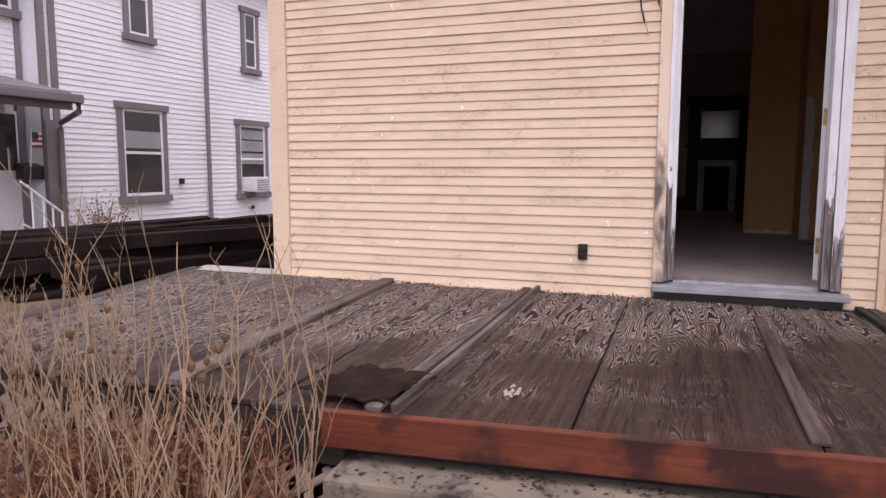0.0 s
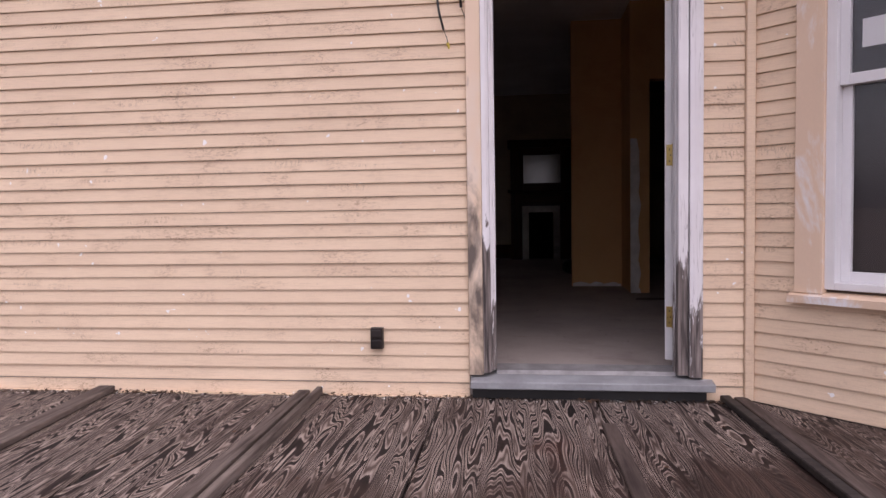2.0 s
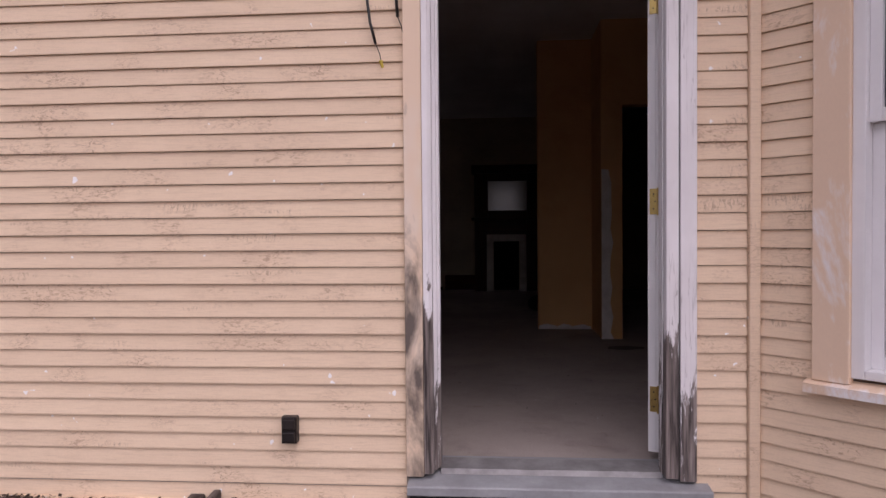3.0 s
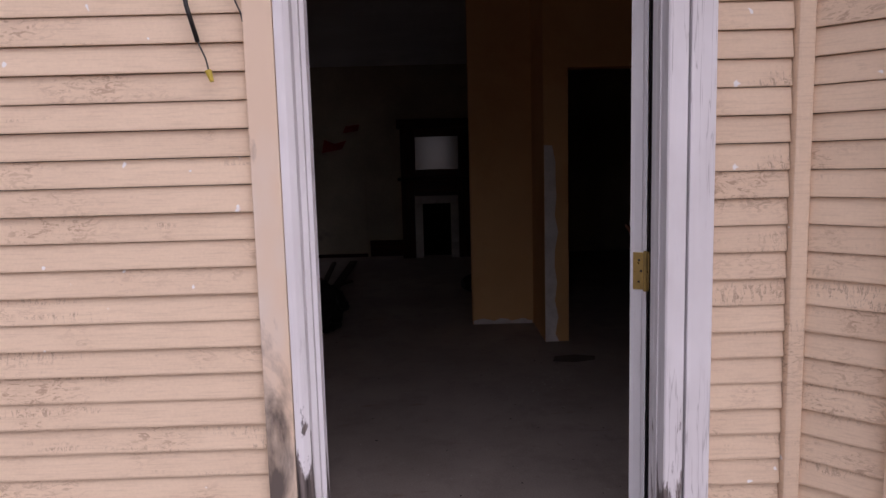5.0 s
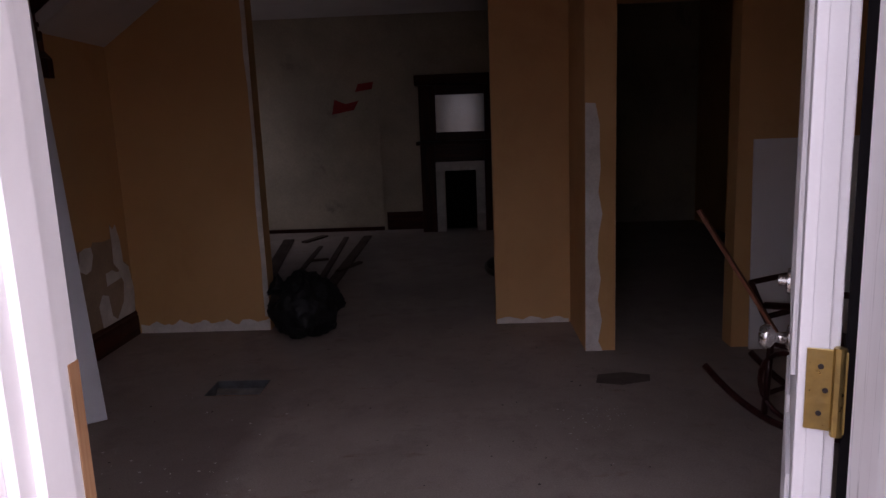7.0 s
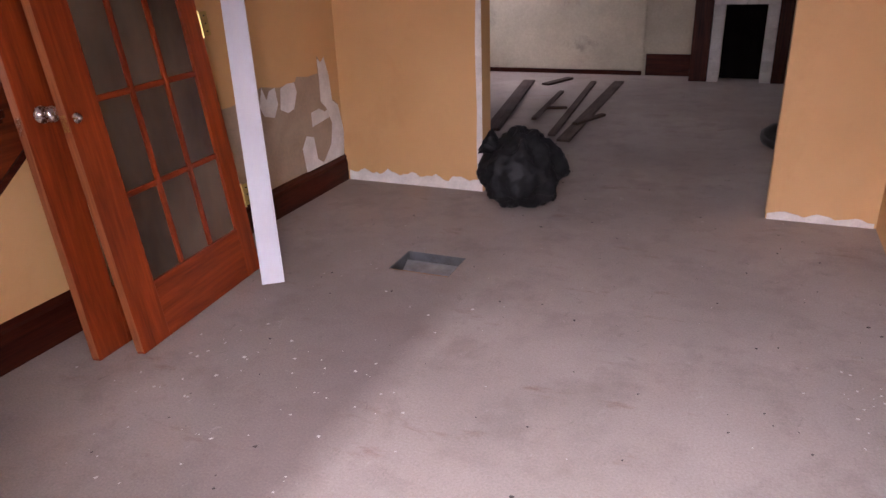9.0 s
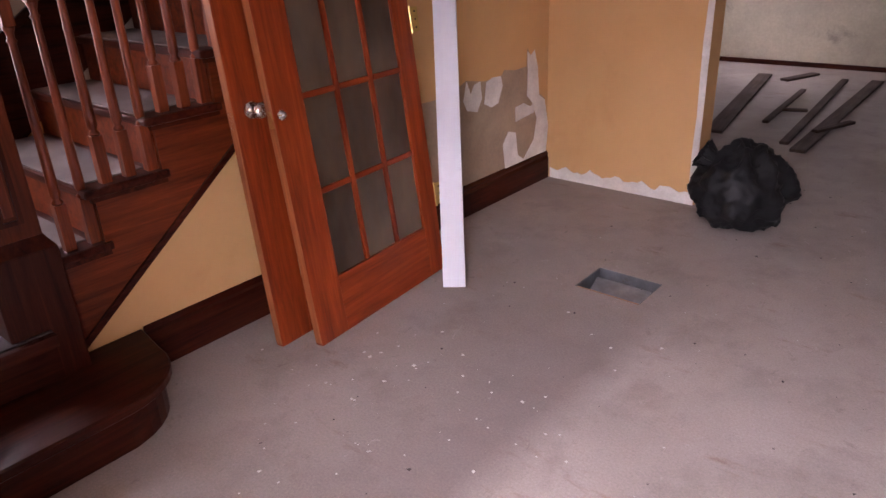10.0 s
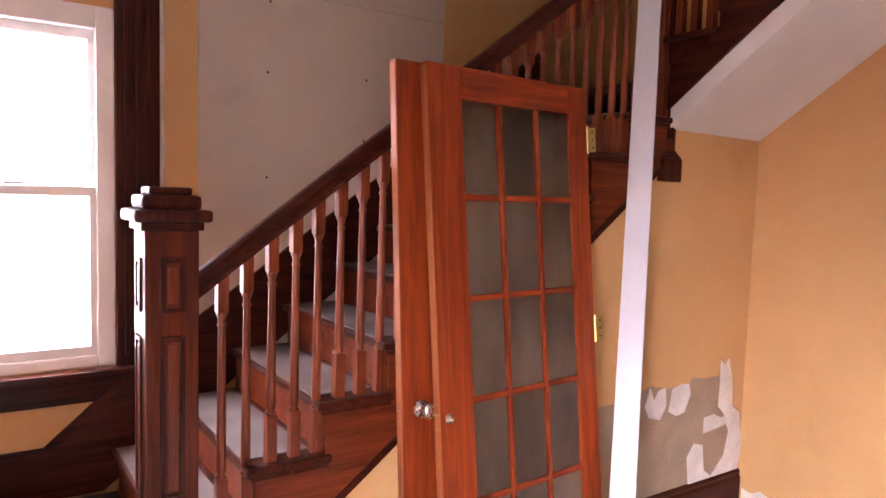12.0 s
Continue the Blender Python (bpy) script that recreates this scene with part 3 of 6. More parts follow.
def clad(owner, runs, m=Matrix()):
    """Rows of boards on a wall: runs (from, to, bottom, top, as single parts)."""
    for a, b, lo, hi, single in runs:
        rows = range(math.ceil((lo + 0.096) / BOARD - 0.01), math.floor((hi + 0.096) / BOARD + 0.01))
        if single:
            me = clapboard(b - a)
            for i in rows:
                ob = new("clapboard", me)
                ob.parent = owner
                ob.matrix_world = m @ pose(a, 0.0012 * math.sin(i * 2.3), -0.096 + i * BOARD)
        else:
            bm = bmesh.new()
            for i in rows:
                z = -0.096 + i * BOARD
                prism([(0.013, z), (-0.008, z), (-0.0085, z + 0.005), (0.0005, z + BOARD - 0.002), (0.013, z + BOARD - 0.002)], "x", a, b, into=bm)
            ob = part("upper_clapboards", bm, CREAM, owner)
            ob.matrix_world = m
            tagged(ob, kind="stuff")


# ---- front trim ----
structure("corner_board", box(-3.04, -2.897, -0.028, 0.03, -0.095, 5.4, 0.004), CREAM, "cream painted corner board of the house", "trim")
structure("trim_bead", box(1.131, 1.172, -0.026, 0.016, -0.095, 5.4, 0.008), CREAM, "cream painted corner bead beside the bay", "trim")

# ---- entry door frame ----
frame_1 = thing("door_1", "peeling white entry door frame with grey sill", "door frame", kind="structure", at=pose(-0.014, 0, 0))
for x0, x1 in ((-0.134, -0.066), (0.897, 0.957)):
    part("casing", box(x0, x1, -0.026, 0.015, 0.012, DTOP + 0.1, 0.003), GRIMY if x0 < 0 else WHITE_CHIP, frame_1)
part("head_casing", box(-0.16, 0.99, -0.034, 0.015, DTOP + 0.101, DTOP + 0.21, 0.003), WHITE_CHIP, frame_1)
for s, x in ((1, -0.064), (-1, 0.891)):
    nose = [(x + s * 0.02, -0.022), (x + s * 0.034, -0.01)] if s > 0 else [(x + s * 0.042, -0.022), (x + s * 0.046, -0.018)]
    part("brick_mould", prism([(x, -0.022)] + nose + [(nose[1][0], 0.03), (x, 0.03)], "z", 0.022, DTOP + 0.03), PEELED, frame_1)
    rear = [(x + 0.012, 0.105), (x + 0.012, 0.215), (x, 0.215)] if s > 0 else [(x - 0.014, 0.085), (x - 0.014, 0.203), (x, 0.203)]
    deep, stop = (0.047, 0.057) if s > 0 else (0.049, 0.05)
    part("jamb", prism([(x, 0.031), (x + s * deep, 0.031), (x + s * deep, 0.055), (x + s * stop, 0.058), (x + s * stop, 0.105 if s > 0 else 0.085)] + rear, "z", 0.022, DTOP + 0.03), WHITE_CHIP, frame_1)
part("split_edge", box(-0.075, -0.0506, 0.194, 0.2165, 0.022, 1.14, 0.001), RAWWOOD, frame_1, "bare wood where the stop has split off")
# black strip fills the open hinge gap, its darkness given as colour
part("weatherstrip", box(0.878, 0.914, 0.204, 0.228, 0.022, DTOP + 0.03), surface("gap_black", (0.006, 0.005, 0.006), (0.009, 0.008, 0.009), 8, 90, 0.95, spec=0.05), frame_1, "black strip put in for the dark of the hinge gap")
part("head_jamb", box(-0.07, 0.91, -0.015, 0.215, DTOP + 0.031, DTOP + 0.06), WHITE_CHIP, frame_1)
part("sill", prism([(-0.075, -0.044), (-0.078, -0.04), (-0.078, -0.012), (-0.072, -0.007), (0.02, 0.004), (0.215, 0.02), (0.215, -0.03), (0.0, -0.044)], "x", -0.126, 1.002), surface("grey_painted_sill", (0.34, 0.35, 0.36), (0.24, 0.24, 0.25), 5, 60, 0.6), frame_1, "worn grey painted sill")
part("threshold", prism([(0.03, 0.006), (0.045, 0.024), (0.15, 0.034), (0.19, 0.022)], "x", -0.005, 0.845), surface("bare_aluminium", (0.34, 0.33, 0.33), (0.2, 0.19, 0.19), 9, 90, 0.6, metal=0.3), frame_1)
# black strip below the sill, coloured as the sill's shadow band
part("kick_board", box(-0.12, 0.97, -0.045, 0.012, -0.095, -0.046), BLACK, frame_1)


# ---- entry door leaf, standing open into the hall ----
def hinge_on(owner, at, size=0.104):
    h = part("hinge", box(-0.03, 0.003, -0.003, 0.0, -size / 2, size / 2, 0.0008), BRASS, owner, "worn brass hinge")
    part("pin", tube([(0.006, -0.005, -size / 2 - 0.004), (0.006, -0.005, size / 2 + 0.004)], 0.0075, 8), BRASS, h)
    part("jamb_leaf", box(0.011, 0.026, -0.009, -0.006, -size / 2, size / 2, 0.0008), BRASS, h)
    for dz in (-0.03, 0.0, 0.03):
        part("screw", tube([(-0.014 + 0.006 * (dz == 0), -0.003, dz), (-0.014 + 0.006 * (dz == 0), -0.0045, dz)], 0.0035, 8), DARKMETAL, h)
    h.matrix_basis = at
    return h


def round_knob(owner, at, material=None, r=0.026):
    k = part("knob", lathe([(0.03, 0), (0.03, 0.006), (0.013, 0.01), (0.011, 0.03), (r, 0.04), (r + 0.002, 0.052), (r * 0.8, 0.063), (0.004, 0.066)], 18), material or CHROME, owner, "round metal door knob", True)
    k.matrix_basis = at
    return k


entry = thing("entry_door", "white panelled entry door standing open into the hall", "door", pose(0.862, 0.235, 0.04, 0, 0, -24))
part("slab", box(-0.045, 0.0, 0.0, 0.80, 0.0, 2.03, 0.002), WHITE, entry)
part("edge_strip", box(-0.032, -0.012, -0.004, -0.0005, 0.01, 2.02, 0.001), VINYL, entry)
for x in (-0.0475, 0.0025):
    for y0, y1, z0, z1 in ((0.12, 0.36, 0.2, 0.85), (0.44, 0.68, 0.2, 0.85), (0.12, 0.36, 1.0, 1.85), (0.44, 0.68, 1.0, 1.85)):
        part("panel", box(x - 0.004, x + 0.004, y0, y1, z0, z1, 0.003), WHITE, entry)
for z in (0.22, 1.03, 1.84):
    hinge_on(entry, pose(-0.006, -0.0045, z))
round_knob(entry, pose(-0.045, 0.735, 0.87, 0, -90, 0))
part("deadbolt", lathe([(0.03, 0), (0.028, 0.012), (0.012, 0.014), (0.012, 0.03), (0.003, 0.031)], 16), CHROME, entry, "metal deadbolt turn").matrix_basis = pose(-0.045, 0.735, 1.0, 0, -90, 0)

# ---- outlet and loose wires on the facade ----
outlet = thing("outdoor_outlet", "dark bronze outdoor outlet box with flip covers", "outlet", pose(-0.603, -0.013, 0.19))
part("box", box(-0.03, 0.03, -0.03, 0.012, -0.052, 0.052, 0.004), DARKMETAL, outlet)
for z in (-0.025, 0.025):
    part("cover", box(-0.025, 0.025, -0.042, -0.03, z - 0.02, z + 0.02, 0.005), DARKMETAL, outlet)
for pts, r, nut in (([(-0.29, 0.01, 2.32), (-0.30, -0.02, 2.1), (-0.288, -0.032, 1.9), (-0.27, -0.03, 1.75), (-0.25, -0.028, 1.67)], 0.0055, True),
                    ([(-0.2, 0.01, 2.32), (-0.185, -0.02, 2.1), (-0.172, -0.03, 1.88), (-0.165, -0.026, 1.77)], 0.006, False)):
    w = thing("hanging_wire", "frayed black cable hanging from the wall" + (" with yellow wire nut" if nut else ""), "cable", pose(pts[0][0], pts[0][1], pts[0][2]))
    part("sheath", tube([Vector(p) - Vector(pts[0]) for p in pts], r, 8), BLACK, w, smooth=True)
    e = Vector(pts[-1]) - Vector(pts[0])
    tip = e + Vector((0.022, 0.003, -0.075))
    part("strand", tube([e, (e + tip) / 2 + Vector((0.004, 0, 0.0)), tip], 0.002, 6), BLACK, w)
    if nut:
        part("wire_nut", tube([tip + Vector((-0.004, 0, 0.012)), tip + Vector((0.004, 0, -0.014))], 0.008, 8, taper=0.6), surface("yellow_plastic", (0.62, 0.47, 0.05), (0.5, 0.36, 0.04), 9, 90, 0.45), w, "yellow wire nut")


# ---- bay with windows ----
def sash_window(name, at, w, h, label, casing=0.12, material=None, inner=None):
    """A double-hung window with outer casing and sill; local x along the wall, y into the house, origin at the lower left of the opening."""
    win = thing(name, label, "window", at, kind="structure")
    cm = material or PATCHY
    part("casing", box(-casing, 0.0, -0.03, 0.015, -0.02, h + 0.02, 0.004), cm, win)
    part("casing", box(w, w + casing, -0.03, 0.015, -0.02, h + 0.02, 0.004), cm, win)
    part("head_casing", box(-casing - 0.02, w + casing + 0.02, -0.035, 0.015, h + 0.021, h + 0.15, 0.004), cm, win)
    part("sill", prism([(-0.055, -0.062), (-0.055, -0.03), (0.05, -0.005), (0.05, -0.062)], "x", -casing - 0.02, w + casing + 0.02), cm, win)
    for x0, x1 in ((0.0, 0.042), (w - 0.042, w)):
        part("window_frame", box(x0, x1, -0.012, 0.09, 0.0, h, 0.004), VINYL, win)
    part("window_frame", box(0.042, w - 0.042, -0.012, 0.09, h - 0.04, h, 0.004), VINYL, win)
    part("window_frame", box(0.042, w - 0.042, -0.012, 0.09, 0.0, 0.03, 0.004), VINYL, win)
    mid = h * 0.5
    for z0, z1, y in ((0.03, mid + 0.02, 0.045), (mid - 0.02, h - 0.04, 0.015)):
        s = part("sash", box(0.042, 0.08, y, y + 0.028, z0, z1, 0.003), VINYL, win)
        part("rail", box(w - 0.08, w - 0.042, y, y + 0.028, z0, z1, 0.003), VINYL, s)
        part("rail", box(0.08, w - 0.08, y, y + 0.028, z0, z0 + 0.045, 0.003), VINYL, s)
        part("rail", box(0.08, w - 0.08, y, y + 0.028, z1 - 0.04, z1, 0.003), VINYL, s)
        pane = part("pane", box(0.078, w - 0.078, y + 0.012, y + 0.016, z0 + 0.043, z1 - 0.038), GLASS, s)
        pane.visible_shadow = False
    # dark sheet on a roller, added to keep bay daylight out of the hall
    part("roller_shade", box(0.03, w - 0.03, 0.098, 0.101, 0.0, h - 0.03), LIGHT_BLOCK, win, "dark sheet added behind the panes to hold back daylight")
    part("shade_roller", tube([(0.03, 0.108, h - 0.03), (w - 0.03, 0.108, h - 0.03)], 0.018, 10), LIGHT_BLOCK, win)
    return win


BA, BB, BC, BD = Vector((1.172, 0.0, 0)), Vector((2.059, -0.887, 0)), Vector((2.92, -0.887, 0)), Vector((3.55, -0.10, 0))
for i, (p, q) in enumerate(((BA, BB), (BB, BC), (BC, BD))):
    d = q - p
    L = d.length
    m = Matrix.Translation(p) @ Matrix.Rotation(math.atan2(d.y, d.x), 4, "Z")
    u0, u1 = (0.32, L - 0.33) if i == 0 else (0.17, L - 0.17)
    wall = structure("wall_bay", opened("y", 0.0, L, 0.016, 0.09, -0.6, 5.4, [(u0, u1, 0.45, 2.2)]), BACKING, "sheathed bay wall under cream clapboards", "wall")
    wall.matrix_world = m
    ins = structure("wall_bay_inner", opened("y", 0.0, L, 0.09, 0.13, 0.0, CEILING, [(u0, u1, 0.45, 2.2)]), ORANGE, "orange plaster inside the bay", "wall")
    ins.matrix_world = m
    sash_window("window_%d" % (i + 2), m @ pose(u0, 0, 0.45), u1 - u0, 1.75, "white double-hung bay window with peeling cream casing", 0.12)
    clad(wall, [(0.004, L - 0.004, -0.097, 0.4345, i == 0), (0.004, u0 - 0.122, 0.4275, 2.35, i == 0), (u1 + 0.122, L - 0.004, 0.4275, 2.35, False), (0.004, L - 0.004, 2.36, 5.3, False)], m)
note = thing("window_notice", "white paper taped inside the upper bay pane", "paper", Matrix.Translation(BA) @ Matrix.Rotation(radians(-45), 4, "Z") @ pose(0.44, 0.034, 1.45))
part("sheet", box(0.0, 0.17, 0.0, 0.0015, 0.0, 0.115), WHITE, note)
structure("floor_bay", prism([(1.33, 0.0), (2.12, -0.78), (2.88, -0.78), (3.42, -0.08), (3.42, 0.0)], "z", -0.09, -0.001), CARPET, "dusty floor of the bay", "floor")
wall_front = bpy.data.objects["wall_front_outer"]
clad(wall_front, [(-2.895, -0.150, -0.097, 2.36, True), (0.946, 1.129, -0.097, 2.36, True), (-2.895, 1.129, 2.42, 5.3, False)])
structure("roof", box(-3.4, 3.9, -1.3, 9.9, 5.4, 5.6), NROOF, "dark roof over the house", "roof")
structure("wall_house_right", box(3.55, 3.7, -0.1, 9.6, -0.6, 5.4), CREAM, "cream painted side wall of the house", "wall")
structure("wall_house_back", box(-3.09, 3.7, 9.56, 9.7, -0.6, 5.4), CREAM, "cream painted back wall of the house", "wall")
structure("foundation", box(-3.05, 3.5, 0.03, 0.2, -0.62, -0.092), CONCRETE, "dark foundation wall behind the deck", "foundation")

# ---- deck ----
deck = thing("deck", "weathered grey plywood deck with dark grain", "deck", kind="structure")
SEAMS = [(-3.86, -3.25), (-2.95, -2.5), (-2.05, -1.765), (-1.5, -1.31), (-0.945, -0.86), (-0.29, -0.22), (0.455, 0.53), (1.07, 1.24), (1.75, 1.9), (2.6, 2.7), (3.5, 3.5)]
DF = -2.66


def front(x):
    return DF if x < -1.1 else -2.65 + 0.111 * (x + 1.073)


for i, ((a, b), (c, d)) in enumerate(zip(SEAMS, SEAMS[1:])):
    z = DECK + 0.003 * math.sin(i * 1.7)
    lean = math.atan2((b + d - a - c) / 2, -DF)
    at = pose((a + c) / 2, 0, 0, 0, 0, math.degrees(lean))
    outline = [at.inverted() @ Vector((x, y, 0)) for x, y in ((a + 0.004, -0.005), (c - 0.004, -0.005), (d - 0.004, front(d)), (b + 0.004, front(b)))]
    part("deck_panel", prism([(p.x, p.y) for p in outline], "z", z - 0.022, z, 0.003), PLY, deck).matrix_world = at


def batten(near, far, width, height, material, y0=-0.01, y1=DF + 0.03):
    def at(y):
        return near + (far - near) * (y / DF)
    k = part("batten", prism([(at(y0) - width / 2, y0), (at(y0) + width / 2, y0), (at(y1) + width / 2, y1), (at(y1) - width / 2, y1)], "z", DECK + 0.001, DECK + height, 0.004), material, deck, "grey weathered cover strip")
    return k


batten(-2.05, -1.765, 0.088, 0.03, BATTEN)
batten(-0.985, -0.90, 0.06, 0.024, BATTEN)
batten(-0.905, -0.815, 0.03, 0.042, BATTEN)
batten(0.455, 0.53, 0.06, 0.018, GREYTIMBER, -0.45, -2.42)
batten(1.045, 1.21, 0.045, 0.03, OLDTIMBER, -0.01, -2.3)
batten(1.115, 1.28, 0.06, 0.022, GREYTIMBER, -0.01, -2.3)
part("rim_joist", box(-3.2, -1.0, DF + 0.0, DF + 0.04, -0.30, -0.13), OLDTIMBER, deck, "black rotten rim joist")
part("rim_joist", box(0.0, 4.4, 0.045, 0.085, -0.28, -0.13), OLDTIMBER, deck).matrix_world = pose(-1.073, -2.65, 0, 0, 0, 6.33)
for x in (-3.0, -2.0, -1.05, 0.2, 1.4, 2.6):
    part("post", box(x - 0.05, x + 0.05, front(x) + 0.1, front(x) + 0.2, -0.62, -0.125), OLDTIMBER, deck)
for x in (-3.6, -2.5, -1.4, -0.3, 0.8, 1.9, 3.0):
    part("joist", box(x - 0.02, x + 0.02, front(x) + 0.22, -0.06, -0.27, -0.126), OLDTIMBER, deck)
part("edge_plank", prism([(-3.97, 0.12), (-3.866, 0.12), (-3.256, DF - 0.02), (-3.35, DF - 0.02)], "z", DECK - 0.1, DECK + 0.004, 0.004), GREYTIMBER, deck)
fascia = tagged(part("fascia_board", box(0.0, 3.6, -0.02, 0.02, -0.065, 0.065, 0.004), REDBOARD), "reddish brown timber fascia board on the deck front", "board")
fascia.matrix_world = pose(-1.073, -2.67, -0.16, 0, 0, 6.33)
step = tagged(part("concrete_step", box(0.0, 3.0, 0.0, 0.26, GROUND - 0.05, -0.272, 0.018), CONCRETE), "weathered concrete step littered with dark leaves", "step", kind="structure")
step.matrix_world = pose(-0.99, -2.83, 0, 0, 0, 6.33)
structure("side_slab", box(-3.95, -3.06, 0.02, 0.3, GROUND - 0.05, DECK - 0.004, 0.015), surface("pale_concrete", (0.5, 0.46, 0.43), (0.38, 0.34, 0.31), 3, 70, 0.9, relief=0.4), "pale concrete slab at the corner of the house", "slab")
felt = bmesh.new()
bmesh.ops.create_grid(felt, x_segments=22, y_segments=16, size=0.5)
for v in felt.verts:
    x, y = v.co.x, v.co.y
    wob = noise.noise(Vector((x * 3, y * 3, 2)))
    tear = 1 + 0.22 * noise.noise(Vector((x * 6, y * 6, 9))) * (max(abs(x), abs(y)) > 0.44)
    v.co = Vector((-1.02 + x * 0.36 * tear + 0.05 * y, -2.43 + y * 0.34 * tear, DECK + 0.03 + 0.028 * abs(wob) + 0.012 * abs(noise.noise(Vector((x * 11, y * 5, 4)))) + 0.03 * max(0, y - 0.3)))
tagged(part("roofing_felt", felt, surface("torn_black_felt", (0.016, 0.010, 0.008), (0.034, 0.021, 0.016), 6, 80, 0.95, relief=0.5, spec=0.08)), "torn scrap of dark roofing felt on the deck", "scrap")
felt_ob = bpy.data.objects["roofing_felt"]
felt_ob.modifiers.new("thickness", "SOLIDIFY").thickness = 0.006

# ---- cream paint spilt along the foot of the wall ----
rnd = random.Random(52)
for a, b in ((-2.88, -2.12), (-1.98, -1.02), (-0.86, -0.16), (1.0, 1.12)):
    k = max(4, int((b - a) / 0.022))
    rim = [(a + (b - a) * i / k, -0.012 - 0.038 * max(0.0, 0.45 + noise.noise(Vector((i * 0.35 + a, 3, 0))) + rnd.uniform(-0.2, 0.2))) for i in range(k + 1)]
    structure("paint_spill", prism([(a, -0.004), (b, -0.004)] + rim[::-1], "z", DECK - 0.002, DECK + 0.0045), CREAM, "ragged line of cream paint on the deck edge", "paint")

# ---- staircase ----
RISE, RUN, SLOPE = 0.188, 0.25, 0.752
stairs = thing("staircase", "dark mahogany staircase with carpeted treads and turned spindles", "staircase")


def tread_z(k):
    return 0.538 + RISE * (k - 1)


def nose_y(k):
    return 1.13 + RUN * (k - 1)


for k in range(1, 10):
    y, z = nose_y(k), tread_z(k)
    t = part("tread", box(XL + 0.02, -1.948, y, y + RUN + 0.055, z - 0.03, z, 0.009), MAHOG_X, stairs)
    part("carpet", box(XL + 0.06, -2.035, y + 0.012, y + RUN - 0.0, z + 0.0005, z + 0.007, 0.003), STAIRCARPET, t, "dusty grey stair carpet")
    part("riser", box(XL + 0.02, -1.978, y + 0.03, y + 0.048, z - RISE + 0.001, z - 0.031), REDWOOD, stairs)
    part("cove", box(-1.974, -1.958, y + 0.02, y + RUN + 0.045, z - 0.046, z - 0.031), MAHOG_X, stairs)
# outer stringer: saw-toothed above, straight below
def low(y):
    return 0.885 + SLOPE * (y - 2.174)


sb = bmesh.new()
for k in range(1, 10):
    y0, y1 = nose_y(k) + 0.031, min(nose_y(k) + RUN + 0.031, 3.40)
    prism([(y0, max(0.172, low(y0))), (y1, max(0.172, low(y1))), (y1, tread_z(k) - 0.0305), (y0, tread_z(k) - 0.0305)], "x", XS + 0.001, XS + 0.016, into=sb)
bmesh.ops.remove_doubles(sb, verts=sb.verts, dist=0.0005)
part("stringer", sb, REDWOOD, stairs)
part("stringer_moulding", prism([(1.23, 0.175), (3.40, 1.807), (3.40, 1.837), (1.23, 0.205)], "x", XS + 0.016, XS + 0.026), MAHOG_Y, stairs)
# wall skirt
part("wall_skirt", prism([(YF + 0.01, 0.355), (1.1, 0.355), (3.5, 2.16), (3.5, 2.50), (1.26, 0.86), (1.115, 0.74), (0.90, 0.545), (YF + 0.01, 0.545)], "x", XL + 0.002, XL + 0.019), MAHOG_Y, stairs)
part("skirt_cap", prism([(YF + 0.01, 0.545), (0.895, 0.545), (1.115, 0.74), (1.26, 0.86), (3.5, 2.50), (3.5, 2.535), (1.245, 0.895), (1.10, 0.77), (0.88, 0.575), (YF + 0.01, 0.575)], "x", XL + 0.002, XL + 0.032), MAHOG_Y, stairs)
# platform and rounded starting step
plat = part("platform", box(XL + 0.02, -1.845, YF + 0.005, 1.155, 0.30, 0.345, 0.01), MAHOG_Y, stairs)
part("platform_carpet", box(XL + 0.04, -1.87, YF + 0.01, 1.15, 0.3455, 0.352, 0.002), surface("dirty_platform_carpet", (0.06, 0.044, 0.041), (0.026, 0.018, 0.017), 4, 200, 0.9, relief=0.5), plat, "dirty grey-brown carpet")
part("platform_riser", box(-1.895, -1.875, YF + 0.005, 1.15, 0.18, 0.299), MAHOG_Y, stairs)
arc = [(-1.90 + 0.0, 1.47)] + [(-1.80 + 0.24 * math.sin(a), 1.20 + 0.24 * math.cos(a)) for a in [i * math.pi / 2 / 8 for i in range(9)]]
outline = [(-2.0, YF + 0.005), (-2.0, 1.47)] + arc[1:] + [(-1.56, YF + 0.005)]
part("starting_step", prism(outline, "z", 0.135, 0.172, 0.006), MAHOG_Y, stairs, "rounded dark starting step")
inner = [(x if x < -1.99 else x - 0.025 * (x > -1.9), y - (0.025 if y > 1.2 else 0)) for x, y in outline]
part("starting_riser", prism(inner, "z", 0.0, 0.134), MAHOG_Y, stairs)


def baluster(length):
    """A turned spindle: square block at the foot, vase and ring turnings, square block under the rail."""
    bm = box(-0.018, 0.018, -0.018, 0.018, 0.0, 0.16, 0.002)
    top = length - 0.13
    lathe([(0.017, 0.160), (0.019, 0.168), (0.011, 0.178), (0.017, 0.192), (0.0165, 0.23), (0.0115, top - 0.06), (0.0105, top - 0.05), (0.016, top - 0.042), (0.0105, top - 0.034), (0.012, top - 0.02), (0.018, top - 0.006), (0.017, top)], 12, into=bm)
    box(-0.0175, 0.0175, -0.0175, 0.0175, top, length + 0.02, into=bm)
    me = mesh_of(bm, "spindle", SPINDLE)
    for p in me.polygons:
        p.use_smooth = len(p.vertices) == 4 and abs(p.normal.z) < 0.9 and 0.161 < p.center.z < top
    return me


def rail_z(y):
    return 1.387 + SLOPE * (y - 1.243)


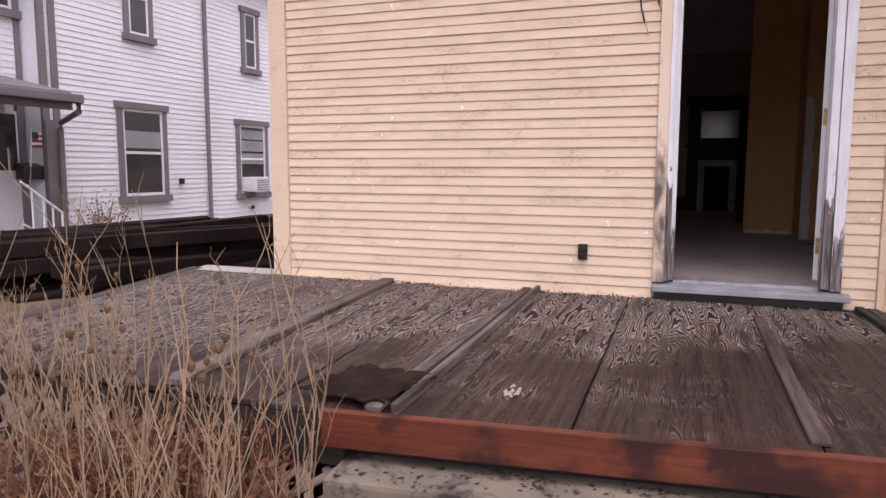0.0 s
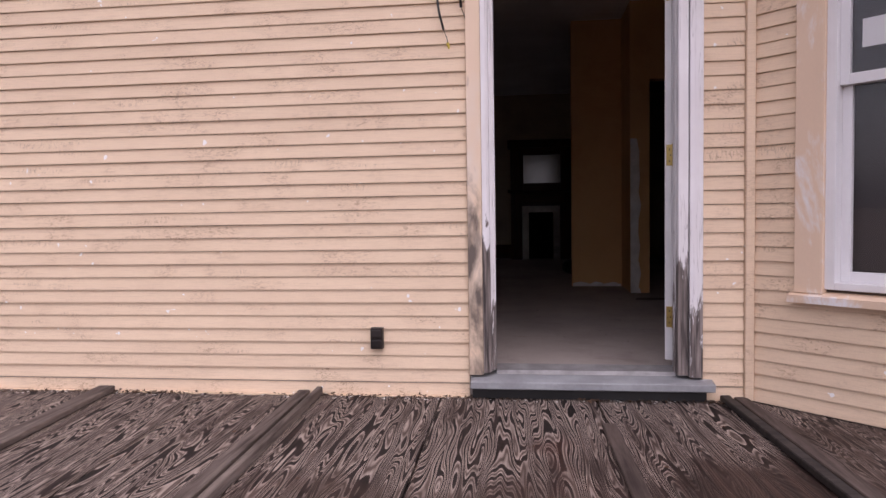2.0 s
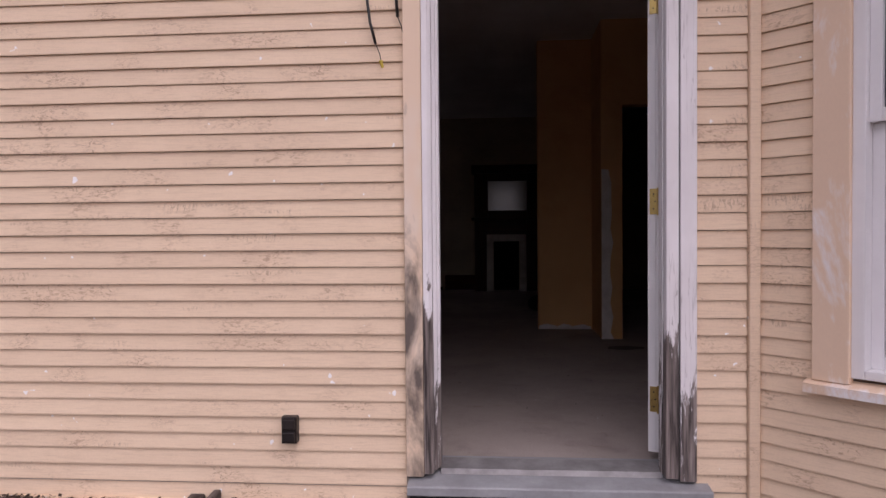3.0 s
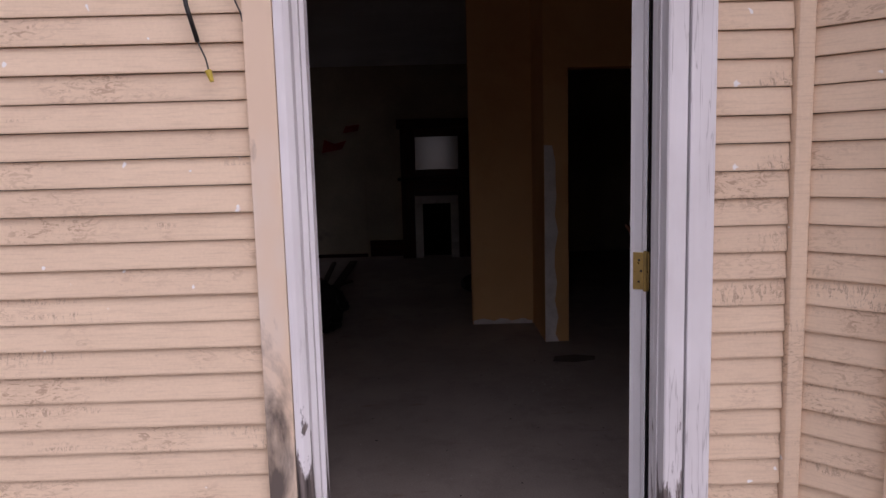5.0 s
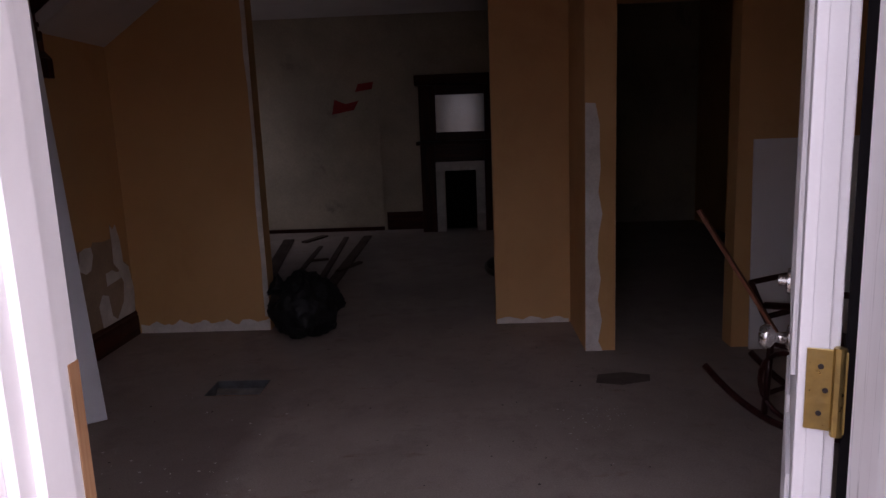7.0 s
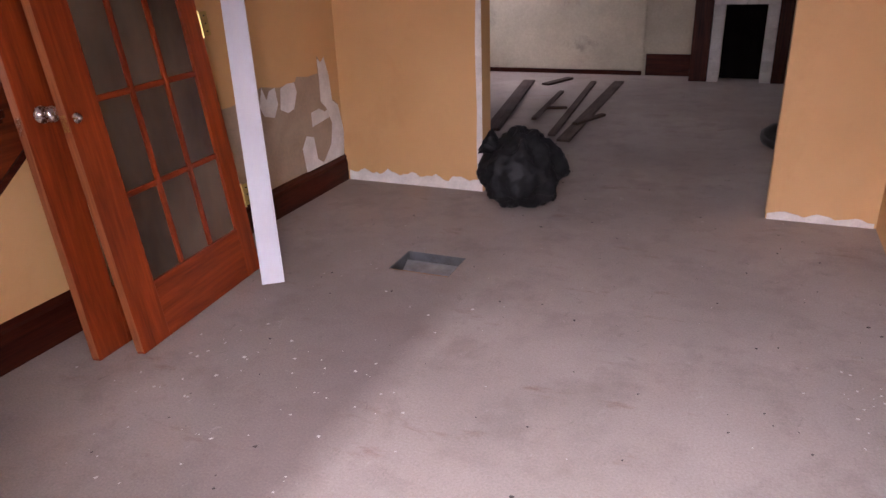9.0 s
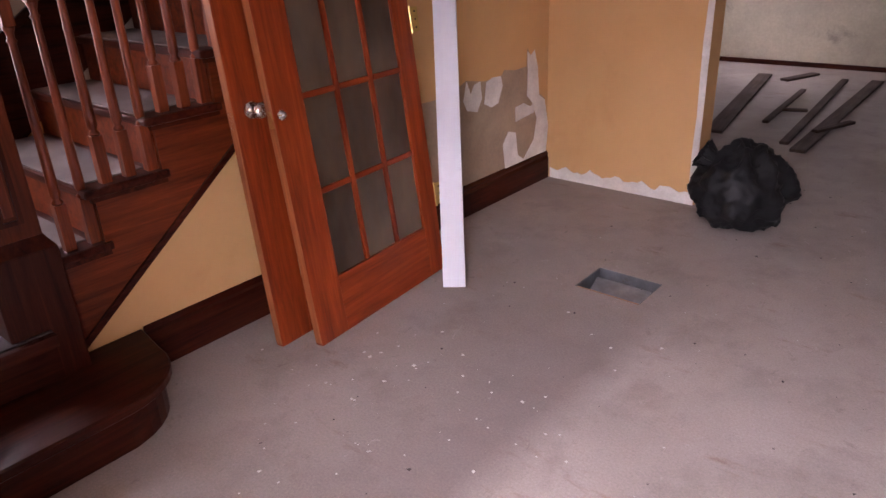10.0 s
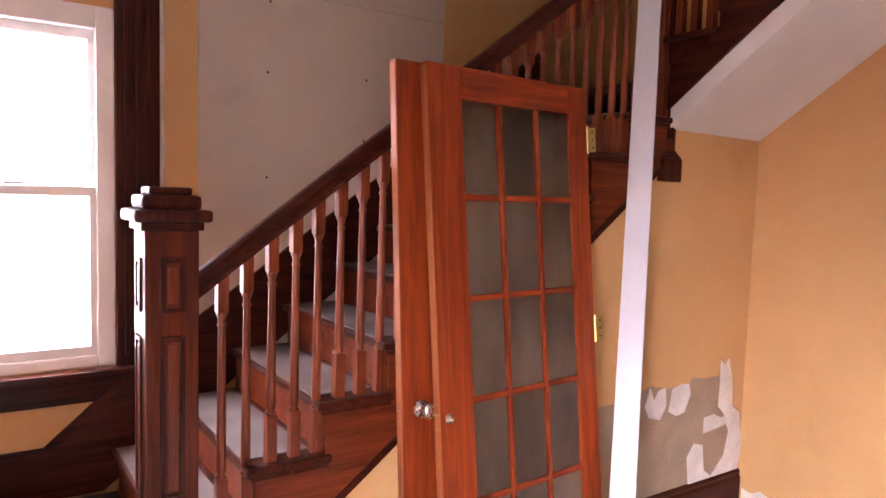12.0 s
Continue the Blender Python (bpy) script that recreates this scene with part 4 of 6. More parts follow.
for j, off in enumerate((0.097, 0.181, 0.262)):
    me = baluster(rail_z(nose_y(1) + off) - 0.06 - tread_z(1))
    for k in range(1, 10):
        if k == 1 and j == 0:
            continue
        ob = new("spindle", me)
        ob.parent = stairs
        ob.location = (-2.0, nose_y(k) + off, tread_z(k))
rail = [(-0.03, -0.062), (0.03, -0.062), (0.022, -0.05), (0.026, -0.035), (0.033, -0.02), (0.03, -0.006), (0.016, 0.002), (-0.016, 0.002), (-0.03, -0.006), (-0.033, -0.02), (-0.026, -0.035), (-0.022, -0.05)]
bm = bmesh.new()
ends = []
for y in (1.19, 3.39):
    ends.append([bm.verts.new((-2.0 + a, y, rail_z(y) + b * 1.25)) for a, b in rail])
for i in range(len(rail)):
    bm.faces.new((ends[0][i], ends[0][(i + 1) % 12], ends[1][(i + 1) % 12], ends[1][i]))
bm.faces.new(ends[0][::-1]), bm.faces.new(ends[1])
bmesh.ops.recalc_face_normals(bm, faces=bm.faces)
part("handrail", bm, MAHOG_Y, stairs, "polished dark handrail", False)


def newel_post(owner, at, z0, z1, half, cap=True, base=0.15):
    n = part("newel_post", box(-half, half, -half, half, z0, z1, 0.004), NEWELWOOD, owner, "square panelled newel post")
    n.matrix_basis = at
    h = z1 - z0
    for i in range(4):
        for a, b in ((z0 + base + 0.05, z0 + h * 0.765), (z0 + h * 0.82, z0 + h * 0.94)):
            w, c = half * 0.46, 0.014
            f = bmesh.new()
            loops = [[f.verts.new((px, py, pz)) for px, pz in ((-w + d, a + d), (w - d, a + d), (w - d, b - d), (-w + d, b - d))] for d, py in ((0, -half - 0.007), (c, -half - 0.007), (c, -half + 0.001), (0, -half + 0.001))]
            for p, q in zip(loops, loops[1:] + loops[:1]):
                for e in range(4):
                    f.faces.new((p[e], p[(e + 1) % 4], q[(e + 1) % 4], q[e]))
            bmesh.ops.recalc_face_normals(f, faces=f.faces)
            part("panel_frame", f, MAHOG, n).matrix_basis = Matrix.Rotation(i * math.pi / 2, 4, "Z")
            part("raised_panel", box(-w + 0.022, w - 0.022, -half - 0.004, -half + 0.001, a + 0.026, b - 0.026, 0.0015), SPINDLE, n).matrix_basis = Matrix.Rotation(i * math.pi / 2, 4, "Z")
    part("base_moulding", box(-half - 0.026, half + 0.026, -half - 0.026, half + 0.026, z0, z0 + base - 0.04, 0.006), MAHOG, n)
    part("base_cove", lathe([((half + 0.024) * 1.41, z0 + base - 0.04), ((half + 0.008) * 1.41, z0 + base - 0.014), ((half + 0.001) * 1.41, z0 + base)], 4), MAHOG, n).matrix_basis = Matrix.Rotation(math.pi / 4, 4, "Z")
    if cap:
        c = box(-half - 0.012, half + 0.012, -half - 0.012, half + 0.012, z1, z1 + 0.025, 0.004)
        box(-half - 0.034, half + 0.034, -half - 0.034, half + 0.034, z1 + 0.025, z1 + 0.062, 0.012, into=c)
        box(-half - 0.008, half + 0.008, -half - 0.008, half + 0.008, z1 + 0.062, z1 + 0.105, 0.014, into=c)
        box(-half + 0.015, half - 0.015, -half + 0.015, half - 0.015, z1 + 0.105, z1 + 0.128, 0.008, into=c)
        part("cap", c, MAHOG, n, "stepped newel cap")
    return n


newel_post(stairs, pose(-1.985, 1.138, 0), 0.172, 1.516, 0.077, base=0.48)
newel_post(stairs, pose(-2.015, 3.44, 0), 1.738, 3.3, 0.045, False)
part("landing", box(XL + 0.02, -1.99, nose_y(10), YB, 2.18, 2.23, 0.006), MAHOG_X, stairs)
# upper flight, rising along the back wall
US, UX, UZ = 0.74, -1.975, 2.075


def under(x):
    return UZ + US * (x - UX)


ub = bmesh.new()
prism([(UX, under(UX)), (-1.96, under(-1.96)), (-1.96, 2.20), (UX, 2.20)], "y", 3.405, 3.425, into=ub)
for k in range(5):
    x0, x1 = -1.96 + 0.25 * k, -1.71 + 0.25 * k
    prism([(x0, under(x0)), (x1, under(x1)), (x1, 2.23 + RISE * (k + 1) - 0.03), (x0, 2.23 + RISE * (k + 1) - 0.03)], "y", 3.405, 3.425, into=ub)
bmesh.ops.remove_doubles(ub, verts=ub.verts, dist=0.0005)
part("upper_stringer", ub, MAHOG_X, stairs)
for k in range(5):
    x, z = -1.96 + 0.25 * k, 2.23 + RISE * (k + 1)
    part("upper_tread", box(x - 0.03, x + 0.26, 3.375, YB - 0.002, z - 0.03, z, 0.008), MAHOG_Y, stairs)
    for j in range(3):
        ob = new("spindle", bpy.data.meshes["spindle"])
        ob.parent = stairs
        ob.location = (x + 0.03 + 0.083 * j, 3.425, z)
    part("bracket", prism([(x - 0.005, z - 0.031), (x + 0.2, z - 0.031), (x + 0.19, z - 0.06), (x + 0.14, z - 0.085), (x + 0.1, z - 0.075), (x + 0.05, z - 0.11), (x - 0.005, z - 0.12)], "y", 3.397, 3.405), MAHOG_X, stairs)
soffit = bmesh.new()
lows = [soffit.verts.new(p) for p in ((-1.974, 3.426, 1.99), (-0.75, 3.426, 2.85), (-0.75, YB - 0.002, 2.84), (-1.974, YB - 0.002, 1.98))]
tops = [soffit.verts.new(v.co + Vector((0, 0, 0.10))) for v in lows]
soffit.faces.new(lows), soffit.faces.new(tops)
for i in range(4):
    soffit.faces.new((lows[i], lows[(i + 1) % 4], tops[(i + 1) % 4], tops[i]))
bmesh.ops.recalc_face_normals(soffit, faces=soffit.faces)
structure("stair_soffit", soffit, CEIL, "white plastered soffit under the upper stair flight", "ceiling")

# ---- baseboards, bare plaster and torn paper ----
structure("baseboard", prism([(XS, 0.0), (XS + 0.022, 0.0), (XS + 0.022, 0.125), (XS + 0.014, 0.142), (XS + 0.018, 0.158), (XS, 0.178)], "y", 1.47, YB - 0.01), MAHOG_Y, "dark mahogany baseboard under the stairs", "baseboard")
structure("baseboard_far", box(-0.68, -0.18, 8.755, 8.779, 0.0, 0.24, 0.006), MAHOG_X, "dark baseboard in the far room", "baseboard")


def ragged(name, x0, x1, height, face, seed, label):
    """A strip of rough white plaster along the foot of a wall, its upper edge torn."""
    rnd = random.Random(seed)
    k = max(4, int((x1 - x0) / 0.028))
    top = [(x0 + (x1 - x0) * i / k, height * (0.8 + 0.16 * math.sin(i * 1.1 + seed) + rnd.uniform(-0.14, 0.14))) for i in range(k + 1)]
    return structure(name, prism([(x0, 0.0), (x1, 0.0)] + top[::-1], "y", face - 0.006, face - 0.001), PLASTER, label, "plaster")


ragged("plaster_strip", XS + 0.03, -1.015, 0.085, YB, 3, "rough white plaster where the baseboard was torn off")
ragged("plaster_strip_pier", 0.59, 1.09, 0.045, YB, 5, "thin line of white plaster at the pier's foot")
rnd = random.Random(8)
edge_pts = [(1.102, 0.0), (1.205, 0.0)] + [(1.193 + rnd.uniform(-0.022, 0.008), 0.06 + i * 0.13) for i in range(11)] + [(1.16, 1.48), (1.102, 1.485)]
structure("plaster_edge", prism(edge_pts, "y", YM - 0.006, YM - 0.001), PLASTER, "bare white plaster strip on the wall end", "plaster")
rnd = random.Random(4)
corner_strip = prism([(-1.05 + rnd.uniform(0, 0.02), 0.1 + i * 0.2) for i in range(14)] + [(-1.010, 2.7), (-1.010, 0.1)], "y", YB - 0.005, YB - 0.001)
structure("plaster_corner", corner_strip, PLASTER, "chipped plaster edge of the opening", "plaster")
torn_pts = [(2.95, 0.17), (4.172, 0.17), (4.193, 0.328), (4.151, 0.508), (4.087, 0.55), (4.066, 0.698), (4.034, 0.803), (3.997, 0.782), (3.965, 0.824), (3.959, 0.725), (3.842, 0.722), (3.736, 0.739), (3.715, 0.715), (3.556, 0.708), (3.396, 0.738), (3.29, 0.701), (3.131, 0.684), (2.95, 0.691)]
structure("torn_wallpaper", prism(torn_pts, "x", XS + 0.0005, XS + 0.003), TORN, "brown scar where wall covering was torn away", "wall scar")
for k, pts in enumerate(([(3.997, 0.782), (4.034, 0.809), (4.071, 0.698), (4.087, 0.539), (4.151, 0.497), (4.193, 0.328), (4.172, 0.17), (3.927, 0.17), (3.736, 0.17), (3.715, 0.319), (3.768, 0.385), (3.842, 0.363), (3.864, 0.222), (3.927, 0.18), (4.034, 0.275), (4.066, 0.402), (4.013, 0.508), (3.959, 0.556), (3.965, 0.703), (3.959, 0.809)],
                         [(3.842, 0.426), (4.034, 0.444), (4.034, 0.497), (3.991, 0.488), (3.927, 0.519), (3.842, 0.511)],
                         [(3.545, 0.588), (3.566, 0.701), (3.63, 0.718), (3.699, 0.712), (3.715, 0.657), (3.672, 0.568), (3.609, 0.557)],
                         [(3.364, 0.637), (3.396, 0.733), (3.428, 0.659), (3.46, 0.707), (3.513, 0.715), (3.524, 0.623), (3.481, 0.556), (3.396, 0.58)])):
    structure("plaster_patch", prism(pts, "x", XS + 0.0032, XS + 0.006), PLASTER, "ragged patch of white plaster", "plaster")

# ---- stair window ----
win = thing("window_1", "tall white double-hung window in dark wood casing", "window", kind="structure")
wx = XL - 0.03
for y0, y1 in ((WY0, WY0 + 0.06), (WY1 - 0.07, WY1)):
    part("window_frame", box(wx - 0.05, wx + 0.03, y0, y1, WZ0, WZ1, 0.006), VINYL, win)
part("window_frame", box(wx - 0.05, wx + 0.03, WY0 + 0.06, WY1 - 0.07, WZ1 - 0.09, WZ1, 0.006), VINYL, win)
part("window_frame", box(wx - 0.05, wx + 0.03, WY0 + 0.06, WY1 - 0.07, WZ0, WZ0 + 0.05, 0.006), VINYL, win)
for z0, z1, dx in ((WZ0 + 0.05, 1.635, 0.008), (1.595, WZ1 - 0.09, -0.026)):
    s = part("sash", box(wx + dx - 0.012, wx + dx + 0.012, WY0 + 0.06, WY1 - 0.07, z0, z0 + 0.04, 0.004), VINYL, win)
    part("rail", box(wx + dx - 0.012, wx + dx + 0.012, WY0 + 0.06, WY1 - 0.07, z1 - 0.04, z1, 0.004), VINYL, s)
    part("rail", box(wx + dx - 0.012, wx + dx + 0.012, WY0 + 0.06, WY0 + 0.085, z0 + 0.04, z1 - 0.04), VINYL, s)
    part("rail", box(wx + dx - 0.012, wx + dx + 0.012, WY1 - 0.095, WY1 - 0.07, z0 + 0.04, z1 - 0.04), VINYL, s)
    pane = part("pane", box(wx + dx - 0.002, wx + dx + 0.002, WY0 + 0.084, WY1 - 0.094, z0 + 0.039, z1 - 0.039), GLASS, s)
    pane.visible_shadow = False
part("lock", box(wx + 0.022, wx + 0.04, 0.76, 0.83, 1.635, 1.65, 0.003), VINYL, win)
part("casing", prism([(WY1 + 0.0, WZ0 - 0.0), (WY1 + 0.17, WZ0 - 0.0), (WY1 + 0.17, 2.55), (WY1, 2.50)], "x", XL + 0.001, XL + 0.03), MAHOG, win)
for dy in (0.03, 0.075, 0.12):
    part("reed", box(XL + 0.03, XL + 0.038, WY1 + dy, WY1 + dy + 0.02, WZ0 + 0.05, 2.46, 0.003), MAHOG, win)
part("casing", box(XL + 0.001, XL + 0.03, YF + 0.004, WY0, WZ0, 2.50), MAHOG, win)
part("head_casing", box(XL + 0.001, XL + 0.034, YF + 0.004, WY1 + 0.19, 2.501, 2.67, 0.005), MAHOG_Y, win)
part("stool", box(XL + 0.001, XL + 0.07, YF + 0.004, WY1 + 0.19, WZ0 - 0.035, WZ0 - 0.001, 0.008), MAHOG_Y, win)
part("apron", box(XL + 0.001, XL + 0.024, YF + 0.004, WY1 + 0.17, WZ0 - 0.14, WZ0 - 0.036, 0.004), MAHOG_Y, win)
structure("paint_scar", prism([(1.332, 1.3), (1.348, 1.35), (1.34, 1.6), (1.352, 1.8), (1.34, 2.0), (1.352, 2.15), (1.34, 2.5), (1.332, 2.5)], "x", XL + 0.0005, XL + 0.004), PLASTER, "chipped plaster beside the window casing", "plaster")


# ---- unseen window added in the far room's side wall to light it ----
win = thing("window_5", "white double-hung window added out of view in the far room", "window", kind="structure")
for y0, y1, z0, z1 in ((7.4, 7.45, 0.75, 2.25), (8.35, 8.4, 0.75, 2.25), (7.45, 8.35, 0.75, 0.8), (7.45, 8.35, 2.2, 2.25), (7.45, 8.35, 1.48, 1.52)):
    part("window_frame", box(XL - 0.06, XL - 0.02, y0, y1, z0, z1, 0.004), VINYL, win)
for z0, z1 in ((0.8, 1.48), (1.52, 2.2)):
    part("pane", box(XL - 0.042, XL - 0.038, 7.45, 8.35, z0, z1), GLASS, win).visible_shadow = False


# ---- glazed doors leaning on the stairs ----
def glazed_leaf(name, label, at, W=0.80, H=2.14, lock=0.15):
    d = thing(name, label, "door", at, group="glazed doors leaning on the stairs")
    st, top, bot, t = 0.105, 0.115, 0.235, 0.019
    part("lock_stile", box(-t, t, 0.0, lock, 0.0, H, 0.003), CHERRY, d)
    part("lock_edge", box(-t + 0.003, t - 0.003, -0.002, 0.0005, 0.01, H - 0.01), LIPPING, d, "worn tan door edge")
    part("stile", box(-t, t, W - st, W, 0.0, H, 0.003), CHERRY, d)
    part("top_rail", box(-t, t, lock, W - st, H - top, H, 0.002), CHERRY_Y, d)
    part("bottom_rail", box(-t, t, lock, W - st, 0.0, bot, 0.002), CHERRY_Y, d)
    cw, ch = (W - st - lock - 2 * 0.024) / 3, (H - top - bot - 4 * 0.024) / 5
    for i in (1, 2):
        y = lock + i * cw + (i - 1) * 0.024
        part("muntin", box(-0.014, 0.014, y, y + 0.024, bot, H - top, 0.005), CHERRY, d)
    for r in range(5):
        z = bot + r * (ch + 0.024)
        if r:
            for c in range(3):
                y = lock + c * (cw + 0.024)
                part("muntin", box(-0.0135, 0.0135, y, y + cw, z - 0.024, z, 0.005), CHERRY_Y, d)
        for c in range(3):
            y = lock + c * (cw + 0.024)
            part("pane", box(-0.003, 0.003, y - 0.004, y + cw + 0.004, z - 0.004, z + ch + 0.004), HAZY, d, "dusty obscured glass")
    return d


leaf_a = glazed_leaf("glazed_door", "orange-red varnished glazed door leaning on the stairs", pose(-1.576, 1.947, 0.004, 0, -6.3, 5.0), 0.82, 2.10)
leaf_b = glazed_leaf("glazed_door", "orange-red varnished glazed door leaning behind another", pose(-1.70, 1.852, 0.004, 0, -4.6, 3.0), 0.80, 2.10)
for z in (0.36, 1.12, 1.89):
    h = part("hinge", box(-0.0015, 0.0015, -0.004, 0.036, -0.05, 0.05, 0.001), BRASS, leaf_a, "brass hinge standing open")
    part("pin", tube([(0.003, 0.0, -0.055), (0.003, 0.0, 0.055)], 0.007, 8), BRASS, h)
    for dz in (-0.032, 0.0, 0.032):
        part("screw", tube([(0.0015, 0.022, dz), (0.003, 0.022, dz)], 0.004, 8), DARKMETAL, h)
    h.matrix_basis = pose(0.017, 0.824, z, 0, 0, -28)
round_knob(leaf_b, pose(0.019, 0.075, 0.905, 0, 90, 0))
part("knob_shank", lathe([(0.018, 0), (0.018, 0.003), (0.009, 0.006), (0.009, 0.018), (0.003, 0.02)], 14), CHROME, leaf_a, "knob plate with bare shank", True).matrix_basis = pose(0.019, 0.035, 0.89, 0, 90, 0)
part("latch", box(-0.013, 0.013, -0.002, 0.0005, 0.85, 0.91), BRASS, leaf_a)
part("latch", box(-0.013, 0.013, -0.002, 0.0005, 0.85, 0.91), CHROME, leaf_b)

# ---- white board leaning beside the doors ----
slant = Vector((-0.19, 0.23, 1.0)).normalized()
across = Vector((0.86, 0.51, 0.0)).normalized()
across = (across - slant * across.dot(slant)).normalized()
m = Matrix((across, slant.cross(across), slant)).transposed().to_4x4()
board = tagged(part("white_board", box(-0.05, 0.05, -0.009, 0.009, 0.0, 2.95, 0.002), surface("bluish_white_primer", (0.56, 0.565, 0.61), (0.5, 0.505, 0.55), 2, 200, 0.5, relief=0.04, mottle=0.06)), "long white painted board leaning against the stairs", "board")
board.matrix_world = Matrix.Translation((-1.455, 2.625, 0.012)) @ m

# ---- floor vent ----
vent = thing("floor_vent", "open floor register hole with bare metal duct", "floor vent", pose((VX0 + VX1) / 2, (VY0 + VY1) / 2, 0))
DUCT = surface("galvanised_duct", (0.22, 0.235, 0.25), (0.11, 0.11, 0.115), 7, 60, 0.5, metal=0.7, spots=(0.12, 0.1, 0.09), spot_scale=9)
hw, hh = (VX1 - VX0) / 2, (VY1 - VY0) / 2
for a in ((-hw, -hw + 0.004, -hh, hh), (hw - 0.004, hw, -hh, hh), (-hw + 0.004, hw - 0.004, -hh, -hh + 0.004), (-hw + 0.004, hw - 0.004, hh - 0.004, hh)):
    part("duct_wall", box(*a, -0.16, -0.002), DUCT, vent)
part("duct_floor", box(-hw, hw, -hh, hh, -0.17, -0.161), DUCT, vent)
part("damper", box(-hw + 0.02, hw - 0.03, -0.02, 0.07, -0.07, -0.064, 0.001), surface("zinc_damper", (0.42, 0.45, 0.48), (0.25, 0.26, 0.27), 9, 60, 0.4, metal=0.6), vent, "bent zinc damper plate").rotation_euler = (0.35, 0.05, 0.1)
part("wood_edge", box(-hw + 0.004, hw - 0.004, -hh + 0.004, -hh + 0.016, -0.05, -0.004, 0.001), RAWWOOD, vent, "raw edge of the floor boards")

# ---- far room: fireplace with mirror ----
fire = thing("fireplace", "dark wood mantelpiece with white tiled surround", "fireplace", pose(0.335, 8.78, 0))
FY = -0.33
for x0, x1 in ((-0.515, -0.33), (0.30, 0.515)):
    part("pilaster", box(x0, x1, FY, 0.0, 0.0, 1.12, 0.006), MAHOG, fire)
part("frieze", box(-0.329, 0.299, FY, 0.0, 0.90, 1.12, 0.004), MAHOG_X, fire)
part("shelf", box(-0.56, 0.56, FY - 0.09, 0.0, 1.121, 1.165, 0.008), MAHOG_X, fire)
for x0, x1 in ((-0.515, -0.304), (0.311, 0.515)):
    part("overmantel_post", box(x0, x1, FY + 0.03, 0.0, 1.166, 1.86, 0.005), MAHOG, fire)
part("overmantel_rail", box(-0.303, 0.31, FY + 0.03, 0.0, 1.166, 1.275, 0.004), MAHOG_X, fire)
part("overmantel_head", box(-0.303, 0.31, FY + 0.03, 0.0, 1.739, 1.86, 0.004), MAHOG_X, fire)
part("cornice", box(-0.56, 0.56, FY - 0.03, 0.0, 1.861, 1.99, 0.012), MAHOG_X, fire)
mm, mn, ml, mb = nodes_of("silvered_mirror")
mb.inputs["Base Color"].default_value = (0.17, 0.17, 0.172, 1)
mb.inputs["Metallic"].default_value, mb.inputs["Roughness"].default_value = 1.0, 0.16
part("mirror", box(-0.302, 0.309, FY + 0.05, FY + 0.056, 1.276, 1.738), mm, fire, "dull silvered overmantel mirror")
TILE = surface("dirty_white_tile", (0.62, 0.58, 0.54), (0.45, 0.41, 0.38), 6, 60, 0.35, relief=0.1)
for i in range(7):
    for x in (-0.328, 0.189):
        part("tile", box(x, x + 0.109, FY + 0.004, FY + 0.03, 0.001 + i * 0.112, 0.109 + i * 0.112, 0.003), TILE, fire)
for i in range(6):
    part("tile", box(-0.328 + i * 0.1045, -0.226 + i * 0.1045, FY + 0.004, FY + 0.03, 0.786, 0.897, 0.003), TILE, fire)
part("firebox", box(-0.218, 0.188, -0.06, -0.02, 0.0, 0.785), surface("soot", (0.006, 0.005, 0.005), (0.012, 0.01, 0.009), 5, 50, 0.98, spec=0.03), fire, "black sooty firebox")


# ---- red scrap, mould stain on the far wall ----
RED = surface("faded_red_paint", (0.4, 0.03, 0.025), (0.3, 0.02, 0.02), 5, 50, 0.8)
for pts in ([(-1.34, 1.55), (-1.05, 1.60), (-0.98, 1.72), (-1.15, 1.68), (-1.30, 1.74)], [(-1.02, 1.83), (-0.80, 1.86), (-0.78, 1.95), (-0.98, 1.93)]):
    structure("red_paint_mark", prism(pts, "y", 8.774, 8.779), RED, "faded red paint mark on the far wall", "wall mark")
structure("baseboard_stub", box(-2.6, -0.72, 8.74, 8.764, 0.0, 0.05, 0.004), MAHOG_X, "thin dark strip of wood along the far wall", "baseboard")
structure("plaster_panel_far", box(-2.6, -0.72, 8.765, 8.779, 0.02, 1.4), CREAMWALL, "stained cream board on the far wall", "wall panel")

# ---- old timber strips lying in the far room ----
STRIP = wood("dusty_brown_strip", (0.05, 0.03, 0.024), (0.13, 0.085, 0.065), 1, 8, 0.75)
for (x0, y0), (x1, y1), w in (((-1.485, 5.72), (-1.86, 8.1), 0.13), ((-1.234, 6.1), (-1.313, 7.4), 0.045), ((-0.966, 5.66), (-1.142, 8.15), 0.06), ((-0.837, 5.51), (-0.875, 8.2), 0.10), ((-0.86, 6.0), (-0.70, 6.4), 0.05), ((-1.27, 6.56), (-1.07, 6.62), 0.045), ((-1.62, 7.9), (-1.45, 8.35), 0.09)):
    d = Vector((x1 - x0, y1 - y0, 0))
    k = tagged(part("timber_strip", box(-w / 2, w / 2, 0, d.length, 0, 0.022, 0.003), STRIP), "dusty brown timber strip lying on the floor", "timber", group="timber strips on the far floor")
    k.matrix_world = Matrix.Translation((x0, y0, 0.0 if w > 0.05 else 0.023)) @ Matrix.Rotation(math.atan2(-d.x, d.y), 4, "Z")
heap = bmesh.new()
bmesh.ops.create_icosphere(heap, subdivisions=3, radius=0.16)
for v in heap.verts:
    v.co = v.co * (1 + 0.4 * noise.noise(v.co * 9))
    v.co.z = max(0.0, v.co.z * 0.7 + 0.09)
tagged(part("dark_cloth", heap, BLACK, smooth=True), "crumpled dark cloth on the floor by the pier", "cloth").matrix_world = pose(0.72, 5.7, 0)

